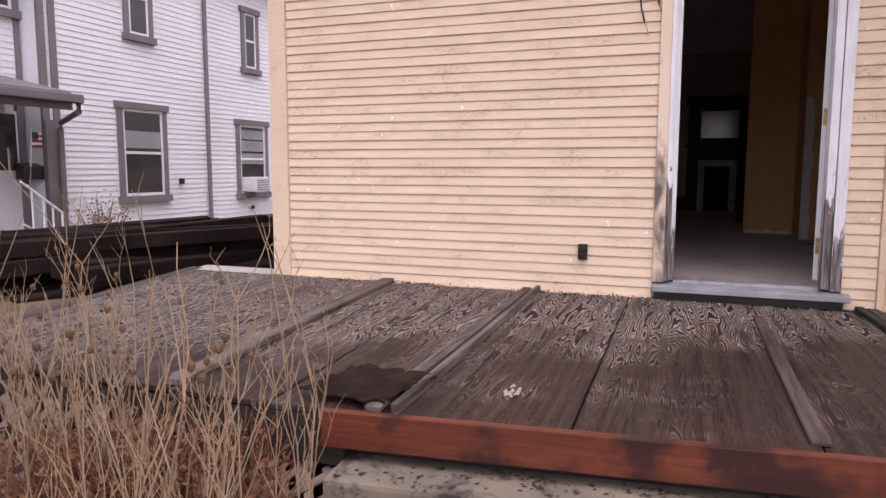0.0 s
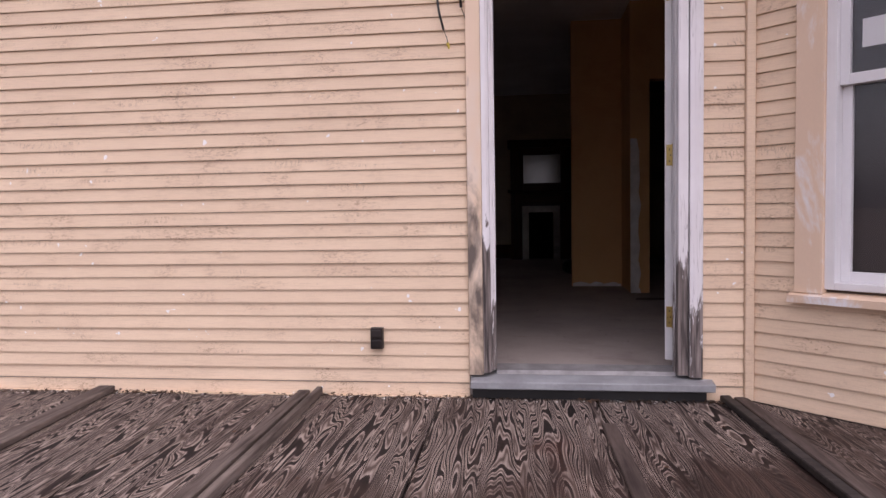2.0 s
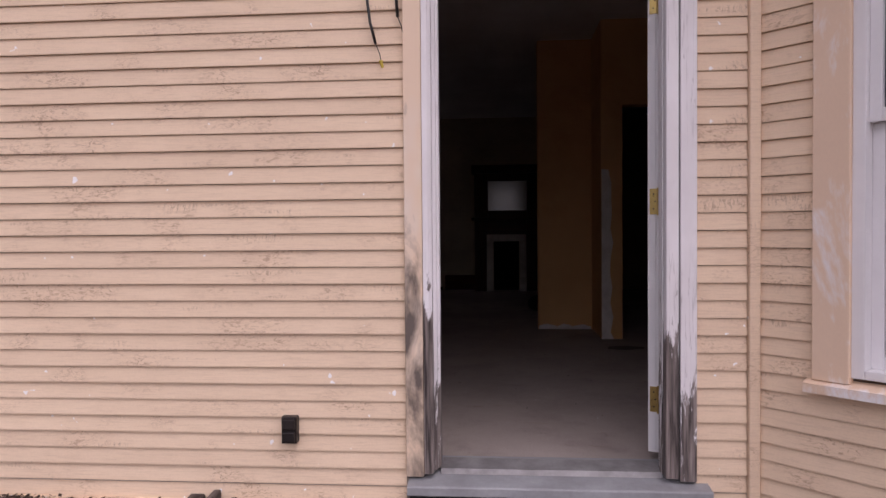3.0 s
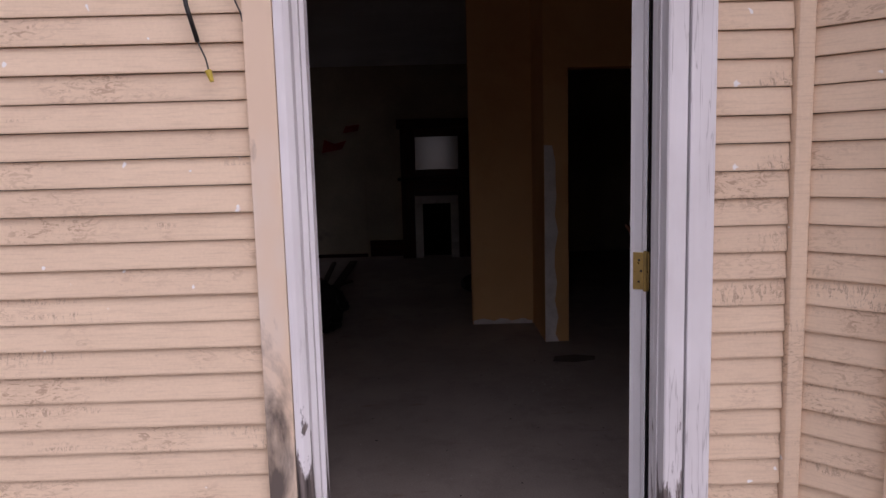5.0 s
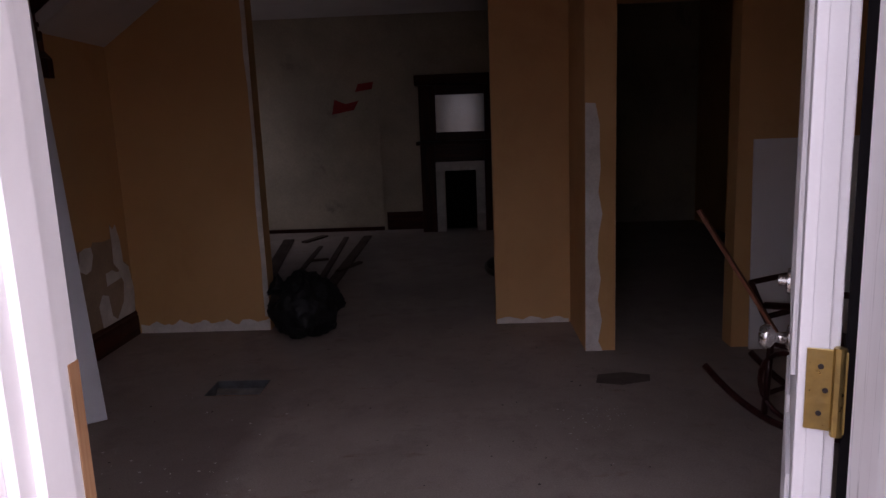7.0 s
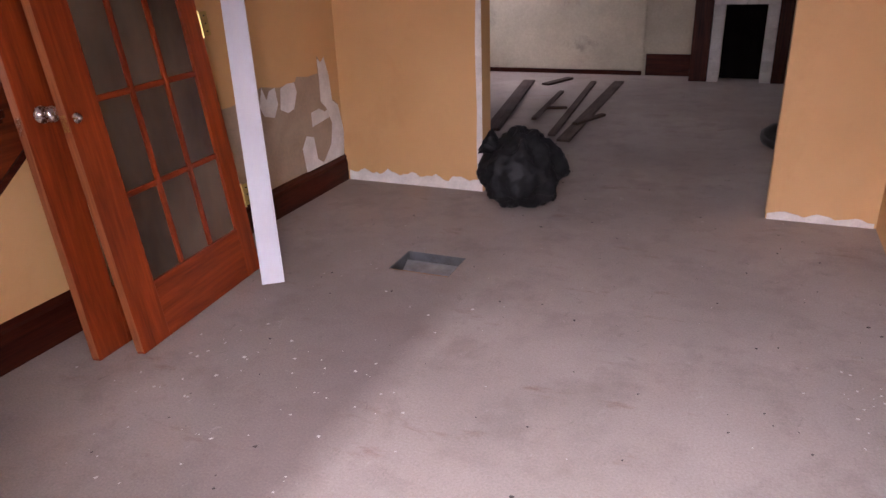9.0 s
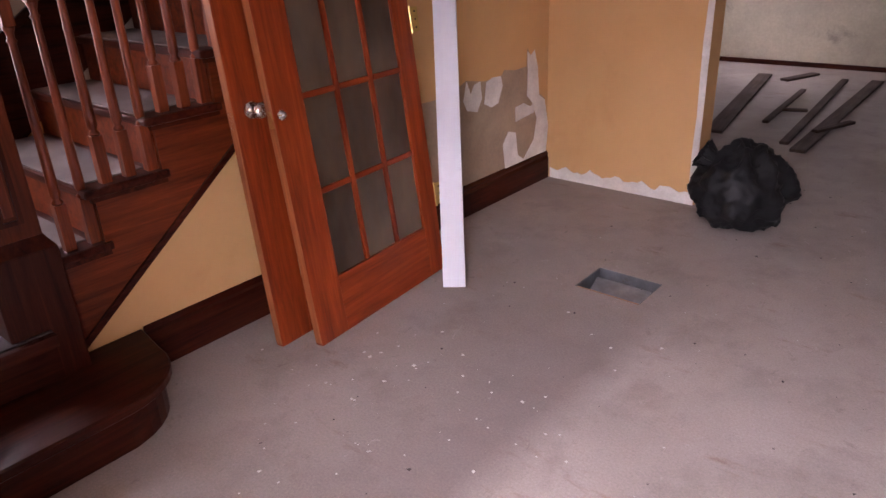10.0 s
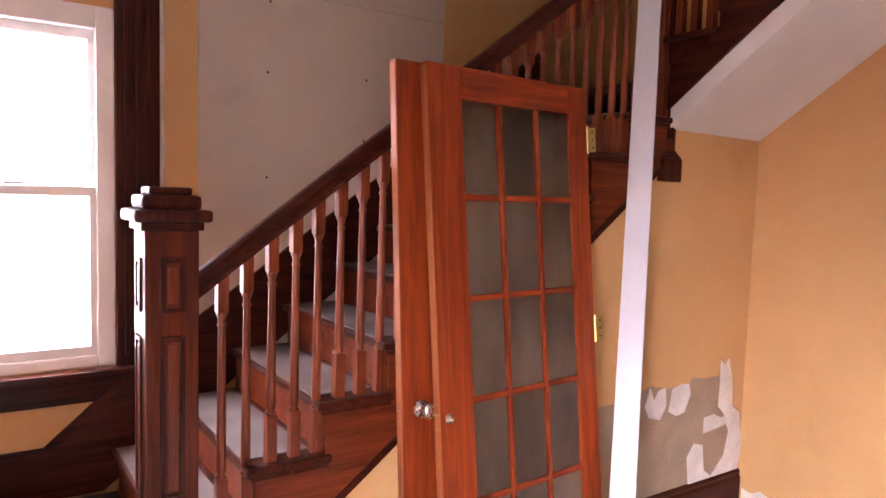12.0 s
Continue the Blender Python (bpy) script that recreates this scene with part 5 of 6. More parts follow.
# ---- bin bag ----
BAG = surface("black_bin_liner", (0.009, 0.009, 0.010), (0.016, 0.016, 0.017), 7, 60, 0.5, relief=0.0, spec=0.16)
bag = thing("bin_bag", "full black plastic bin bag slumped in the opening", "bin bag", pose(-0.70, 4.0, 0, 0, 0, 20) @ Matrix.Scale(0.94, 4))
bm = bmesh.new()
bmesh.ops.create_icosphere(bm, subdivisions=5, radius=1.0)
for v in bm.verts:
    p = v.co.copy()
    ridge = abs(noise.noise(p * 1.7 + Vector((3, 1, 5)))) * 0.34 + abs(noise.noise(p * 4.0 + Vector((1, 7, 2)))) * 0.2 + abs(noise.noise(p * 9)) * 0.09
    r = 1.1 - ridge
    top = max(0, p.z)
    v.co = Vector((p.x * 0.265 * r * (1 - 0.25 * top), p.y * 0.235 * r * (1 - 0.25 * top), 0.235 + p.z * 0.25 * r))
    v.co.z = max(v.co.z, 0.0 + 0.002 * abs(p.x))
part("sack", bm, BAG, bag, smooth=True)
neck = bmesh.new()
bmesh.ops.create_cone(neck, segments=22, radius1=0.035, radius2=0.10, depth=0.15, cap_ends=False)
bmesh.ops.subdivide_edges(neck, edges=neck.edges, cuts=2)
for v in neck.verts:
    a = math.atan2(v.co.y, v.co.x)
    f = 1 + 0.3 * math.sin(a * 7 + v.co.z * 20) * (0.3 + v.co.z * 5)
    v.co.x, v.co.y = v.co.x * f, v.co.y * f
ob = part("gathered_neck", neck, BAG, bag, smooth=True)
ob.matrix_basis = pose(-0.18, 0.0, 0.385, 0, -58, 0) @ Matrix.Scale(0.75, 4)
ob.modifiers.new("thickness", "SOLIDIFY").thickness = 0.002

# ---- rocking chair, leaning stick, white panel ----
chair = thing("rocking_chair", "dark red bentwood rocking chair with hooped sides", "chair", pose(1.94, 2.46, 0, 0, 0, 31))
CHAIRRED = wood("dark_red_chair_paint", (0.022, 0.004, 0.004), (0.06, 0.009, 0.008), 2, 8, 0.4)
for x in (-0.17, 0.17):
    part("rocker", tube([(x, -0.46 + 0.92 * i / 12, 0.018 + 0.16 * ((i - 6) / 6) ** 2) for i in range(13)], 0.017, 8), CHAIRRED, chair, smooth=True)
    for y in (-0.18, 0.12):
        part("leg", tube([(x, y, 0.05), (x * 0.96, y * 0.9, 0.38)], 0.015, 8), CHAIRRED, chair, smooth=True)
    part("hoop", tube([(x, 0.0 + 0.15 * math.cos(a), 0.21 + 0.15 * math.sin(a)) for a in [i * 2 * math.pi / 24 for i in range(25)]], 0.012, 6), CHAIRRED, chair, smooth=True)
    part("arm", tube([(x, 0.14, 0.55), (x, -0.05, 0.58), (x, -0.2, 0.53), (x, -0.22, 0.42)], 0.016, 8), CHAIRRED, chair, smooth=True)
    part("back_post", tube([(x * 0.96, 0.06, 0.38), (x, 0.15, 0.52), (x, 0.22, 0.64)], 0.016, 8), CHAIRRED, chair, smooth=True)
part("seat", box(-0.18, 0.18, -0.22, 0.14, 0.375, 0.40, 0.01), CHAIRRED, chair)
for y, z in ((0.22, 0.64), (0.13, 0.5)):
    part("back_rail", tube([(-0.17, y, z), (0.17, y, z)], 0.013, 6), CHAIRRED, chair, smooth=True)
for y in (-0.18, 0.12):
    part("stretcher", tube([(-0.17, y, 0.14), (0.17, y, 0.14)], 0.011, 6), CHAIRRED, chair, smooth=True)
a, b = Vector((1.75, 2.45, 0.45)), Vector((1.46, 2.62, 0.97))
ob = tagged(part("wooden_lath", box(-0.018, 0.018, -0.008, 0.008, -0.02, (b - a).length, 0.002), wood("orange_brown_lath", (0.2, 0.07, 0.035), (0.4, 0.16, 0.08), 2, 8, 0.5)), "orange-brown wooden lath propped on the rocking chair", "lath")
ob.matrix_world = Matrix.Translation(a) @ (b - a).to_track_quat("Z", "Y").to_matrix().to_4x4()
panel = tagged(part("leaning_board", box(0, 0.62, -0.014, 0.0, 0.0, 1.24, 0.003), WHITE), "plain white sheet of board leaning on the orange wall", "board")
panel.matrix_world = pose(2.06, YM - 0.045, 0.003, -2, 0, 0)
structure("floor_stain", prism([(1.07, 3.02), (1.2, 2.98), (1.36, 3.03), (1.38, 3.12), (1.25, 3.17), (1.1, 3.14)], "z", 0.0003, 0.002), surface("dark_floor_stain", (0.15, 0.12, 0.105), (0.11, 0.085, 0.075), 9, 60, 0.9), "dark stain on the floor", "stain")

# ---- papers, glove-sized gadgets on the stair platform ----
sheet = tagged(part("cardboard_sheet", box(-0.17, 0.17, -0.13, 0.13, 0.0, 0.004, 0.001), surface("cream_card", (0.85, 0.79, 0.68), (0.8, 0.73, 0.61), 4, 60, 0.8)), "cream sheet of card lying on the stair platform", "card")
sheet.matrix_world = pose(-1.965, 0.735, 0.3525, 0, 0, 62)
gadget = thing("hand_tool", "black and grey hand tool lying on the card", "tool", pose(-1.96, 0.775, 0.357, 0, 0, 20))
part("body", box(-0.06, 0.06, -0.032, 0.032, 0.0, 0.05, 0.014), BLACK, gadget)
part("label_plate", box(-0.05, 0.05, -0.026, 0.026, 0.0495, 0.053, 0.003), surface("grey_label", (0.45, 0.47, 0.5), (0.35, 0.36, 0.38), 6, 50, 0.4), gadget)
part("strap", tube([(0.055, 0.0, 0.03), (0.095, 0.01, 0.045), (0.10, 0.02, 0.02), (0.06, 0.02, 0.015)], 0.006, 6), BLACK, gadget, smooth=True)
tape = thing("tape_roll", "small black roll of tape on the card", "tape", pose(-2.03, 0.65, 0.357))
part("ring", lathe([(0.018, 0), (0.042, 0), (0.042, 0.02), (0.018, 0.02), (0.018, 0.001)], 20), BLACK, tape)
part("core", lathe([(0.0175, 0.0), (0.0175, 0.019), (0.001, 0.0192)], 16), surface("pale_core", (0.6, 0.58, 0.55), (0.5, 0.48, 0.45)), tape)
pen = thing("black_pen", "black pen lying on the card", "pen", pose(-2.08, 0.75, 0.3625, 0, 90, 70))
part("barrel", tube([(0, 0, -0.06), (0, 0, 0.05)], 0.005, 8), BLACK, pen)
part("cap", tube([(0, 0, 0.0505), (0, 0, 0.075)], 0.006, 8), BLACK, pen)


# ---- crumbs of plaster on the floor ----
def crumbs(name, label, material, count, place, size, seed, z=0.0, flat=0.4):
    rnd = random.Random(seed)
    bm = bmesh.new()
    for _ in range(count):
        x, y = place(rnd)
        s = size * rnd.uniform(0.4, 1.5)
        vs = [bm.verts.new((x + s * rnd.uniform(0.5, 1) * math.cos(a + rnd.random()), y + s * rnd.uniform(0.5, 1) * math.sin(a + rnd.random()), z + 0.0005)) for a in (0, 1.5, 3.1, 4.6)]
        top = bm.verts.new((x, y, z + s * flat))
        for i in range(4):
            bm.faces.new((vs[i], vs[(i + 1) % 4], top))
        bm.faces.new(vs[::-1])
    return tagged(part(name, bm, material), label, name.replace("_", " "), kind="stuff")


CHIP = surface("white_plaster_crumb", (0.75, 0.72, 0.68), (0.6, 0.57, 0.53), 20, 90, 0.9)
crumbs("plaster_crumbs", "white crumbs of plaster scattered on the floor", CHIP, 70, lambda r: (r.gauss(-0.95, 0.34), r.gauss(1.9, 0.3)), 0.0072, 11)
crumbs("plaster_dust", "white crumbs of plaster by the wall end", CHIP, 60, lambda r: (r.gauss(1.02, 0.11), r.gauss(2.55, 0.09)), 0.0055, 12)
crumbs("floor_grit", "dark grit scattered on the floor", surface("dark_grit", (0.07, 0.055, 0.048), (0.04, 0.03, 0.028)), 150, lambda r: (r.uniform(-1.3, 1.2), r.uniform(0.9, 5.2)), 0.007, 13)
crumbs("pale_grit", "small pale crumbs scattered across the floor", CHIP, 90, lambda r: (r.uniform(-1.5, 1.2), r.uniform(0.9, 4.6)), 0.004, 14)

# ---- leaf litter outside ----
LEAF = surface("dead_leaf", (0.11, 0.055, 0.03), (0.05, 0.03, 0.022), 12, 60, 0.85)


def on_step(r):
    u, v = r.uniform(0.02, 2.6), r.uniform(0.03, 0.19)
    c, s = math.cos(radians(6.33)), math.sin(radians(6.33))
    return -0.99 + c * u - s * v, -2.83 + s * u + c * v


crumbs("step_leaves", "dark wet leaf scraps on the concrete step", surface("wet_leaf", (0.025, 0.018, 0.014), (0.05, 0.035, 0.025)), 110, on_step, 0.017, 21, -0.272, 0.25)
crumbs("deck_litter", "leaf scraps and grit along the deck boards", LEAF, 90, lambda r: (r.uniform(-2.6, 1.6), r.choice((r.uniform(-0.1, -0.03), r.uniform(-2.3, -0.1)))), 0.010, 22, DECK + 0.004, 0.3)
crumbs("wall_litter", "pale flakes of paint along the wall foot", CHIP, 140, lambda r: (r.uniform(-2.8, 1.1), r.uniform(-0.09, -0.02)), 0.008, 23, DECK + 0.003, 0.3)
leafy = bmesh.new()
for k in range(5):
    a = k * 1.25
    vs = [leafy.verts.new((0.035 * r * math.cos(a + d), 0.035 * r * math.sin(a + d), 0.004 + 0.01 * r * (d != 0))) for r, d in ((0.15, 0), (0.7, -0.35), (1.3, 0), (0.7, 0.35))]
    leafy.faces.new(vs)
ob = tagged(part("maple_leaf", leafy, surface("orange_leaf", (0.5, 0.11, 0.03), (0.35, 0.06, 0.02), 14, 60, 0.7)), "single orange autumn leaf lying on the deck", "leaf")
ob.matrix_world = pose(1.0, -1.28, DECK + 0.002, 0, 0, 30)
ob.modifiers.new("thickness", "SOLIDIFY").thickness = 0.001
crumbs("seed_fluff", "clump of pale seed fluff on the deck", surface("pale_fluff", (0.5, 0.4, 0.32), (0.3, 0.21, 0.15), 20, 60, 0.95), 26, lambda r: (r.gauss(-0.485, 0.022), r.gauss(-2.265, 0.035)), 0.011, 31, DECK + 0.004, 0.9)



# ---- dead weeds in front of the deck ----
STRAW = surface("dry_straw_stem", (0.37, 0.265, 0.165), (0.24, 0.155, 0.09), 6, 60, 0.85)
SEED = surface("brown_seed_head", (0.085, 0.048, 0.03), (0.17, 0.09, 0.04), 30, 90, 0.95)
RUST = surface("rust_brown_brush", (0.22, 0.088, 0.038), (0.11, 0.045, 0.024), 9, 60, 0.9)


def weed(seed, height, heads):
    """A dead plant: leaning main stems with forking twigs, some with round seed heads."""
    rnd = random.Random(seed)
    stems, seeds = bmesh.new(), bmesh.new()

    def grow(p, d, length, r, depth):
        pts = [p]
        for i in range(6):
            d = (d + Vector((rnd.gauss(0, 0.09), rnd.gauss(0, 0.09), 0.03))).normalized()
            pts.append(pts[-1] + d * length / 6)
        tube(pts, r, 4, into=stems, taper=0.5)
        if depth:
            for q in pts[3:]:
                for _ in range(rnd.choice((1, 1, 2, 2) if depth == 2 else (0, 1, 1))):
                    side = Vector((rnd.uniform(-1, 1), rnd.uniform(-1, 1), rnd.uniform(1.2, 2.6))).normalized()
                    grow(q, side, length * rnd.uniform(0.14, 0.34), r * 0.55, depth - 1)
        if rnd.random() < heads:
            m = Matrix.Translation(pts[-1]) @ Matrix.Diagonal((1, 1, 1.25, 1))
            bmesh.ops.create_icosphere(seeds, subdivisions=1, radius=rnd.uniform(0.006, 0.012), matrix=m)
    for _ in range(4):
        grow(Vector((rnd.gauss(0, 0.07), rnd.gauss(0, 0.07), 0)), Vector((rnd.gauss(0, 0.09), rnd.gauss(0, 0.09), 1)).normalized(), height * rnd.uniform(0.55, 1.05), 0.0034, 2)
    base = thing("dead_weed", "tall dry straw-coloured weed with seed heads", "weed", group="dead weeds by the deck")
    tagged(part("stems", stems, STRAW, base), kind="stuff")
    tagged(part("seed_heads", seeds, SEED, base), kind="stuff")
    return base


rnd = random.Random(40)
kinds = [weed(100 + i, h, s) for i, (h, s) in enumerate(((1.15, 0.0), (1.0, 0.12), (1.2, 0.02), (0.85, 0.14), (1.05, 0.0)))]
spots = []
while len(spots) < 38:
    x, y = rnd.uniform(-2.9, -0.75), rnd.uniform(-3.75, -2.85)
    side = math.degrees(math.atan2(0.17 - x, y + 4.72))
    if side > 33.5 and math.hypot(x - 0.17, y + 4.72) > 1.55:
        spots.append((x, y))
for i, (x, y) in enumerate(spots):
    if i < len(kinds):
        kinds[i].matrix_world = pose(x, y, GROUND - 0.03, 0, 0, rnd.uniform(0, 360))
    else:
        copy_thing(kinds[i % 5], pose(x, y, GROUND - 0.03, 0, 0, rnd.uniform(0, 360)))
brush = bmesh.new()
for _ in range(1500):
    x, y = rnd.gauss(-1.55, 0.28), min(-2.76, rnd.gauss(-3.02, 0.15))
    if math.hypot(x - 0.17, y + 4.72) < 1.6 or math.degrees(math.atan2(0.17 - x, y + 4.72)) < 36:
        continue
    h = rnd.uniform(0.18, 0.6)
    d = Vector((rnd.gauss(0, 0.3), rnd.gauss(0, 0.3), 1)).normalized()
    p = Vector((x, y, GROUND - 0.03))
    tube([p, p + d * h * 0.5, p + d * h + Vector((rnd.gauss(0, 0.05), rnd.gauss(0, 0.05), 0))], 0.003, 3, into=brush, taper=0.5)
    for k in range(5):
        q = p + d * h * rnd.uniform(0.35, 1)
        u = Vector((rnd.uniform(-1, 1), rnd.uniform(-1, 1), rnd.uniform(-0.2, 1))).normalized() * rnd.uniform(0.02, 0.05)
        w = u.cross(Vector((rnd.random(), rnd.random(), rnd.random()))).normalized() * 0.008
        brush.faces.new([brush.verts.new(c) for c in (q, q + u * 0.5 + w, q + u, q + u * 0.5 - w)])
tagged(part("dry_brush", brush, RUST), "low rust-brown dry brush beside the deck", "brush", kind="stuff")
grass = bmesh.new()
for _ in range(1500):
    x, y = rnd.uniform(-3.4, -0.6), rnd.uniform(-4.2, -2.7)
    if math.degrees(math.atan2(0.17 - x, y + 4.72)) < 31 or math.hypot(x - 0.17, y + 4.72) < 1.3:
        continue
    h = rnd.uniform(0.06, 0.3)
    d = Vector((rnd.gauss(0, 0.5), rnd.gauss(0, 0.5), 1)).normalized() * h
    w = Vector((rnd.uniform(-1, 1), rnd.uniform(-1, 1), 0)).normalized() * 0.004
    p = Vector((x, y, GROUND - 0.02))
    grass.faces.new([grass.verts.new(c) for c in (p - w, p + w, p + d)])
tagged(part("dry_grass", grass, STRAW), "thin dry grass round the weeds", "grass", kind="stuff")

# dark leaf litter lying in clumps on the concrete step and along the foot of the wall
rnd = random.Random(91)
litter = bmesh.new()
on_step = pose(-0.99, -2.83, 0, 0, 0, 6.33)
clumps = [(on_step @ Vector((rnd.uniform(0.05, 2.9), rnd.uniform(0.02, 0.22), -0.271)), 0.07) for _ in range(34)]
clumps += [(Vector((rnd.uniform(-2.8, 1.1), -0.02 - abs(rnd.gauss(0, 0.012)), DECK + 0.003)), 0.035) for _ in range(60)]
for c, spread in clumps:
    for _ in range(16):
        p = c + Vector((rnd.gauss(0, spread), -abs(rnd.gauss(0, 0.025)), rnd.uniform(0.001, 0.008)))
        u = Vector((rnd.gauss(0, 1), rnd.gauss(0, 1), rnd.gauss(0, 0.3))).normalized() * rnd.uniform(0.008, 0.024)
        w = Vector((-u.y, u.x, rnd.gauss(0, 0.3) * u.length)) * 0.35
        litter.faces.new([litter.verts.new(q) for q in (p, p + u * 0.5 + w, p + u, p + u * 0.5 - w)])
tagged(part("leaf_litter", litter, surface("dark_leaf_litter", (0.03, 0.018, 0.013), (0.1, 0.055, 0.03), 30, 90, 0.9)), "dark crumbled leaf litter on step and deck", "leaf litter", kind="stuff")

# ---- broken lattice under the deck front ----
LATH = wood("pinkish_grey_lath", (0.16, 0.10, 0.085), (0.33, 0.24, 0.21), 0, 8, 0.8)
for k, m in enumerate((pose(-2.2, -2.86, -0.58, 62, 0, 4), pose(-1.35, -2.9, -0.59, 40, 0, -12))):
    lat = thing("lattice_panel", "broken grey wooden lattice panel leaning under the deck", "lattice", m, group="lattice panels")
    for s in (1, -1):
        for i in range(8):
            x = -0.42 + i * 0.12
            lath = part("lath", box(-0.3, 0.3, -0.017, 0.017, -0.004 + 0.004 * s, 0.003 + 0.004 * s, 0.001), LATH, lat)
            lath.matrix_basis = pose(x, 0.2, 0.01, 0, 0, 45 * s)

# ---- pile of black timbers between the houses ----
TARP = surface("black_wet_timber", (0.010, 0.007, 0.006), (0.03, 0.02, 0.017), 2, 30, 0.9, relief=0.4, spec=0.1)
beam = thing("timber_beam", "long blackened timber in a rough pile", "timber", group="blackened timber pile")
part("length", box(-0.09, 0.09, -2.2, 2.2, 0.0, 0.16, 0.012), TARP, beam)
part("split_end", box(-0.06, 0.05, 2.2, 2.36, 0.03, 0.12, 0.01), TARP, beam)
rnd = random.Random(6)
first = True
for layer in range(4):
    for i in range(9 - layer):
        at = pose(-7.9 + layer * 0.12 + i * 0.34 + rnd.uniform(-0.05, 0.05), 1.6 + i * 0.12 + rnd.uniform(-0.5, 0.5), GROUND - 0.02 + layer * 0.15, rnd.uniform(-3, 3), rnd.uniform(-8, 8), -22 + rnd.uniform(-13, 13))
        if first:
            beam.matrix_world = at
            first = False
        else:
            copy_thing(beam, at)


# ---- neighbouring house ----
NX, NG = -9.72, GROUND
house = thing("neighbour_house", "white two-storey house with grey window trim", "house")
part("wall", box(NX - 7, NX - 0.02, 3.62, 15.0, NG, 4.9), NSIDING, house)
part("wall", box(NX - 7, NX - 0.42, -3.5, 3.62, NG, 4.9), NSIDING, house)


def rows_of(x, y0, y1, z0, z1, step=0.098):
    bm = bmesh.new()
    z = z0
    while z < z1:
        prism([(x - 0.03, z), (x + 0.006, z), (x + 0.006, z + 0.006), (x - 0.006, z + step - 0.001), (x - 0.03, z + step - 0.001)], "y", y0, y1, into=bm)
        z += step
    return bm


tagged(part("siding", rows_of(NX, 3.62, 15.0, -0.35, 4.9), NSIDING, house, "white horizontal siding"), kind="stuff")
tagged(part("siding", rows_of(NX - 0.4, -3.5, 3.615, -0.35, 4.9), NSIDING, house, "white horizontal siding"), kind="stuff")
part("corner_board", box(NX - 0.02, NX + 0.035, 3.60, 3.72, -0.4, 4.9), NTRIM, house)
part("corner_board", box(NX + 0.008, NX + 0.035, 3.80, 3.92, -0.4, 4.9), NTRIM, house)
part("pilaster", box(NX + 0.036, NX + 0.06, 3.61, 3.91, -0.4, 1.5, 0.004), NTRIM, house)
part("corner_board", box(NX - 0.42, NX - 0.36, 3.52, 3.6, -0.4, 4.9), NTRIM, house)
part("foundation", box(NX - 6.9, NX + 0.02, 3.62, 15.0, NG - 0.05, -0.36), CONCRETE, house)
part("drain_pipe", tube([(NX + 0.05, 7.53, -0.4), (NX + 0.05, 7.53, 4.85)], 0.045, 10), NTRIM, house, "grey vertical drain pipe")
part("roof", prism([(NX + 0.22, 4.86), (NX + 0.22, 5.0), (NX - 3.5, 7.6), (NX - 7.5, 5.0), (NX - 7.5, 4.86)], "y", -4.0, 15.4), NROOF, house)
part("gutter", box(NX + 0.20, NX + 0.32, -4.0, 15.4, 4.84, 4.96, 0.02), NTRIM, house)


def house_window(y0, y1, z0, z1, x=NX, blinds=(), air=False):
    w = part("window", box(x + 0.0, x + 0.05, y0, y0 + 0.11, z0, z1, 0.004), NTRIM, house, "grey-trimmed double-hung window")
    part("trim", box(x + 0.0, x + 0.05, y1 - 0.11, y1, z0, z1, 0.004), NTRIM, w)
    part("trim", box(x + 0.0, x + 0.07, y0 - 0.05, y1 + 0.05, z1, z1 + 0.12, 0.004), NTRIM, w)
    part("sill", box(x + 0.0, x + 0.09, y0 - 0.04, y1 + 0.04, z0 - 0.06, z0 + 0.06, 0.004), NTRIM, w)
    a, b, mid = y0 + 0.11, y1 - 0.11, (z0 + 0.06 + z1) / 2
    for p, q, r, s in ((a, b, z0 + 0.06, z0 + 0.11), (a, b, mid - 0.025, mid + 0.025), (a, b, z1 - 0.05, z1), (a, a + 0.045, z0 + 0.11, mid - 0.025), (b - 0.045, b, z0 + 0.11, mid - 0.025), (a, a + 0.045, mid + 0.025, z1 - 0.05), (b - 0.045, b, mid + 0.025, z1 - 0.05)):
        part("sash_bar", box(x + 0.0, x + 0.035, p, q, r, s), VINYL, w)
    for r, s in ((z0 + 0.11, mid - 0.025), (mid + 0.025, z1 - 0.05)):
        part("pane", box(x + 0.004, x + 0.016, a + 0.045, b - 0.045, r, s), DARKGLASS, w)
    for p, q in blinds:
        part("blind", box(x + 0.0165, x + 0.019, a + 0.05, b - 0.05, z0 + (z1 - z0) * p, z0 + (z1 - z0) * q), surface("grey_blind", (0.34, 0.33, 0.33), (0.25, 0.24, 0.24), 2, 20, 0.7), w)
    if air:
        part("air_conditioner", box(x + 0.02, x + 0.4, a + 0.06, b - 0.42, z0 + 0.09, z0 + 0.42, 0.02), VINYL, w, "white window air conditioner")
        for i in range(5):
            part("grille_slat", box(x + 0.4, x + 0.405, a + 0.1, b - 0.46, z0 + 0.13 + i * 0.05, z0 + 0.15 + i * 0.05), NTRIM, w)
    return w


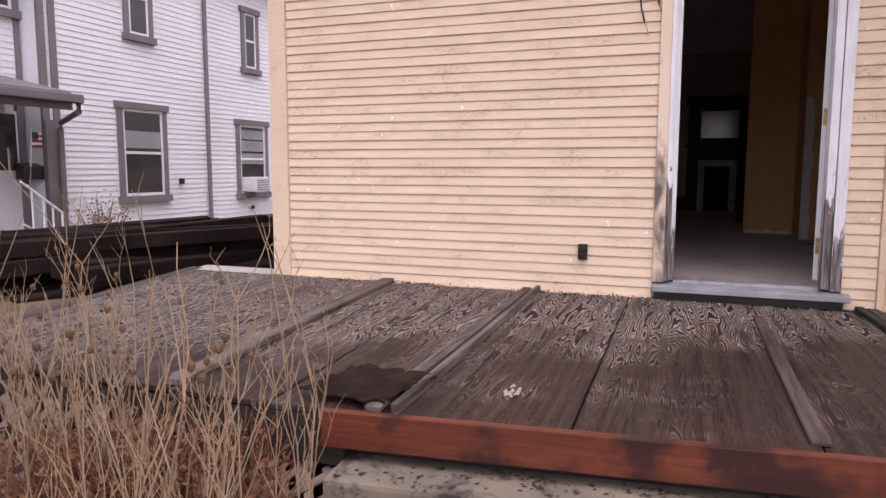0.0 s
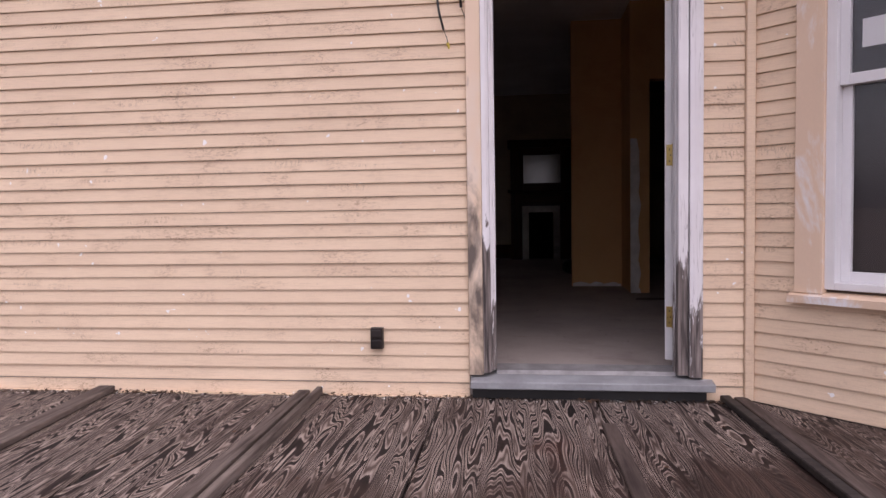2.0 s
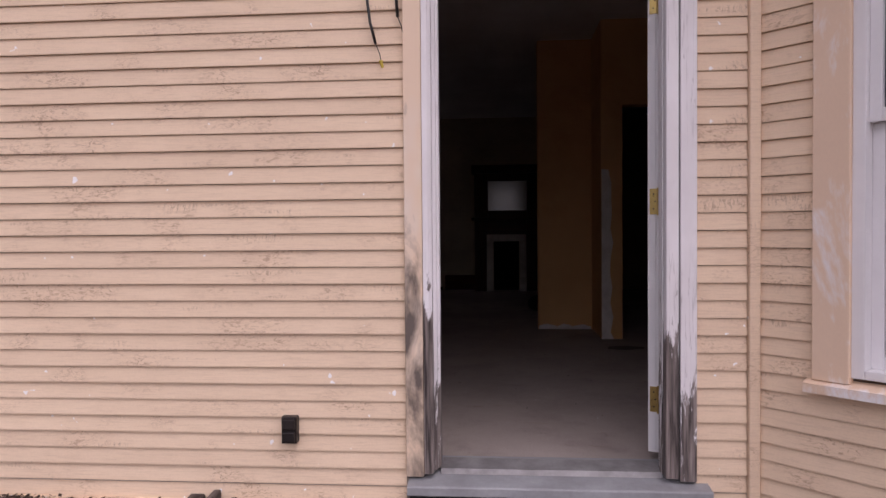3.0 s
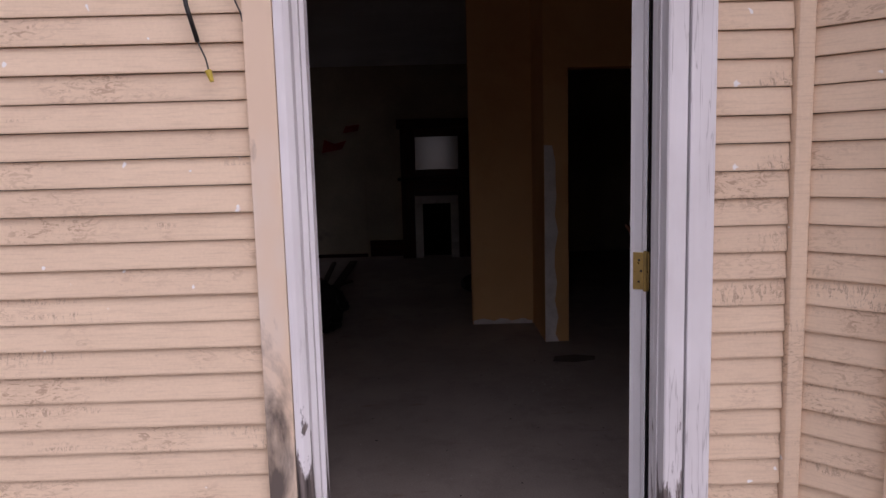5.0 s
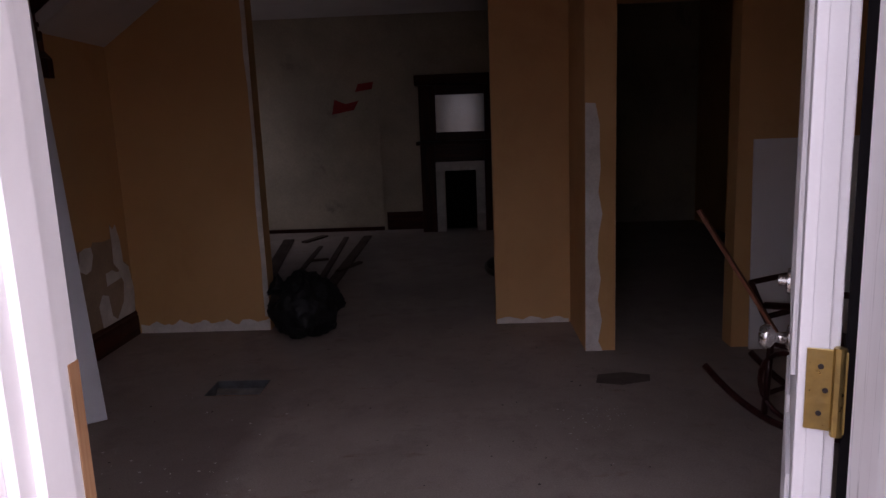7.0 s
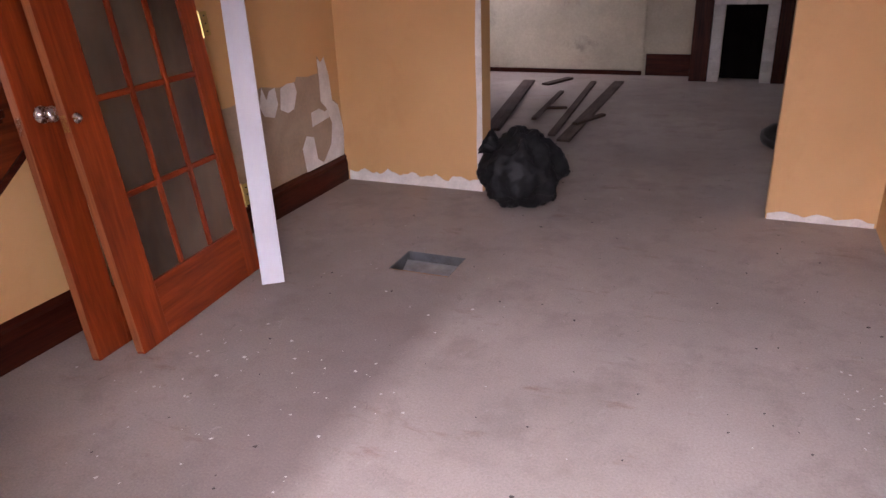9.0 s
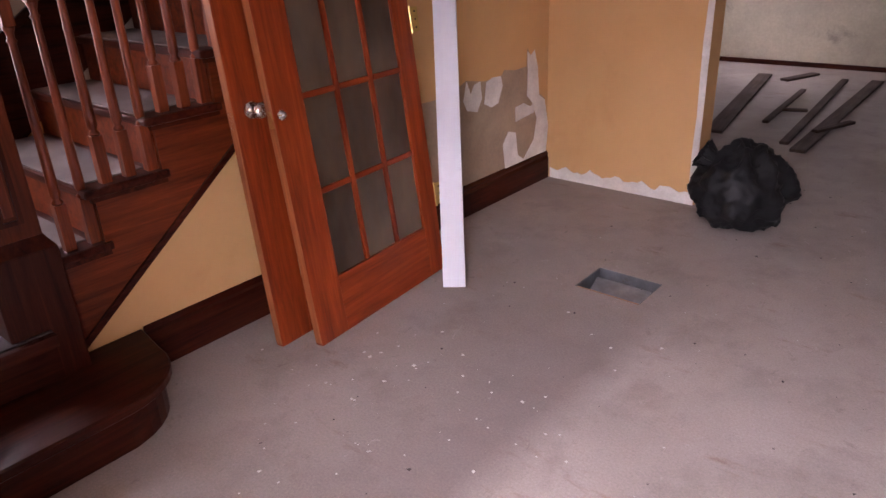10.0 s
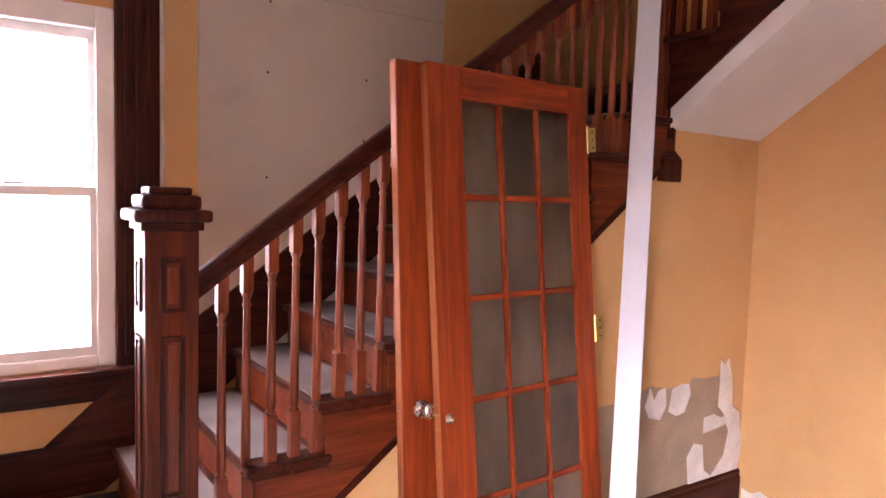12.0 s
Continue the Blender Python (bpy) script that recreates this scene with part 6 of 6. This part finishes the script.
house_window(5.11, 6.32, 0.17, 1.81, blinds=((0.57, 0.76),))
house_window(8.5, 9.68, 0.12, 1.71, blinds=((0.45, 0.6), (0.63, 0.78), (0.8, 0.93)), air=True)
house_window(5.37, 6.07, 3.09, 4.5)
house_window(8.79, 9.42, 2.93, 4.2)
house_window(2.9, 3.6, 3.12, 4.5, NX - 0.4)
part("wall_lamp", box(NX + 0.01, NX + 0.09, 6.62, 6.72, 0.42, 0.54, 0.02), BLACK, house)
part("hose_tap", box(NX + 0.01, NX + 0.06, 9.0, 9.08, -0.2, -0.12, 0.02), BLACK, house)
porch = part("porch_roof", prism([(NX - 0.35, 2.15), (NX + 0.98, 1.86), (NX + 0.98, 1.74), (NX - 0.35, 1.74)], "y", -3.5, 3.3), NROOF, house, "shingled porch roof")
part("porch_gutter", box(NX + 0.98, NX + 1.1, -3.5, 3.42, 1.70, 1.83, 0.02), NTRIM, porch)
part("porch_fascia", box(NX + 0.9, NX + 0.978, -3.5, 3.31, 1.6, 1.738, 0.004), NTRIM, porch)
part("downspout", tube([(NX + 1.04, 3.36, 1.7), (NX + 1.0, 3.4, 1.58), (NX + 0.2, 3.78, 1.46), (NX + 0.11, 3.84, 1.36), (NX + 0.11, 3.84, -0.4)], 0.045, 8), NTRIM, porch)
part("porch_floor", box(NX - 0.35, NX + 0.9, -3.5, 3.3, NG, -0.28), GREYTIMBER, house)
part("front_door", box(NX - 0.37, NX - 0.31, 2.6, 3.42, -0.27, 1.62, 0.01), NSIDING, house, "white panelled front door with dark light")
part("door_light", box(NX - 0.309, NX - 0.295, 2.7, 3.37, 0.7, 1.57), DARKGLASS, house)
for k in range(3):
    part("door_bar", box(NX - 0.294, NX - 0.285, 2.86 + k * 0.17, 2.88 + k * 0.17, 0.7, 1.05), NSIDING, house)
part("door_frame", box(NX - 0.37, NX - 0.3, 3.421, 3.52, -0.27, 1.73), NTRIM, house)
box_ob = part("letter_box", prism([(0.0, 0.0), (0.2, 0.0), (0.2, 0.2), (0.0, 0.26)], "y", 0.0, 0.36, 0.008), BLACK, house, "black wall letter box")
box_ob.location = (NX - 0.22, 3.255, 0.56)
flag = part("flag_pole", tube([(NX - 0.05, 3.38, 0.7), (NX - 0.03, 3.42, 1.34)], 0.012, 6), WHITE, house)
for i in range(6):
    part("stripe", box(NX - 0.03, NX - 0.024, 3.42, 3.66, 1.06 + i * 0.04, 1.096 + i * 0.04), RED if i % 2 == 0 else WHITE, flag)
part("canton", box(NX - 0.023, NX - 0.018, 3.42, 3.53, 1.18, 1.3), surface("navy_cloth", (0.03, 0.04, 0.11), (0.025, 0.03, 0.09)), flag)
rail_ob = part("porch_rail", tube([(NX + 1.2, 2.2, 0.55), (NX + 1.2, 2.82, 0.1), (NX + 1.2, 2.82, -0.55)], 0.02, 8), WHITE, house, "white metal step rail")
part("lower_rail", tube([(NX + 1.2, 2.2, -0.02), (NX + 1.2, 2.8, -0.4)], 0.016, 8), WHITE, rail_ob)
for y, a, b in ((2.35, -0.55, 0.44), (2.52, -0.22, 0.31), (2.67, -0.32, 0.2)):
    part("baluster", tube([(NX + 1.2, y, a), (NX + 1.2, y, b)], 0.014, 6), WHITE, rail_ob)
# shrub by the neighbour's wall
shrub = thing("bare_shrub", "small bare brown shrub against the white house", "shrub", pose(-8.6, 3.62, GROUND))
tw, lf = bmesh.new(), bmesh.new()
rnd = random.Random(77)
for _ in range(26):
    d = Vector((rnd.gauss(0, 0.35), rnd.gauss(0, 0.35), 1)).normalized()
    L = rnd.uniform(0.6, 1.05)
    tube([(0, 0, 0), d * L * 0.5, d * L], 0.014, 4, into=tw, taper=0.3)
    for _ in range(16):
        q = d * L * rnd.uniform(0.5, 1.05) + Vector((rnd.gauss(0, 0.06), rnd.gauss(0, 0.06), rnd.gauss(0, 0.05)))
        u, w = Vector((rnd.gauss(0, 1), rnd.gauss(0, 1), rnd.gauss(0, 1))).normalized() * 0.04, Vector((rnd.gauss(0, 1), rnd.gauss(0, 1), rnd.gauss(0, 1))).normalized() * 0.02
        lf.faces.new([lf.verts.new(c) for c in (q, q + u * 0.5 + w, q + u, q + u * 0.5 - w)])
part("twigs", tw, STRAW, shrub)
part("leaves", lf, RUST, shrub)
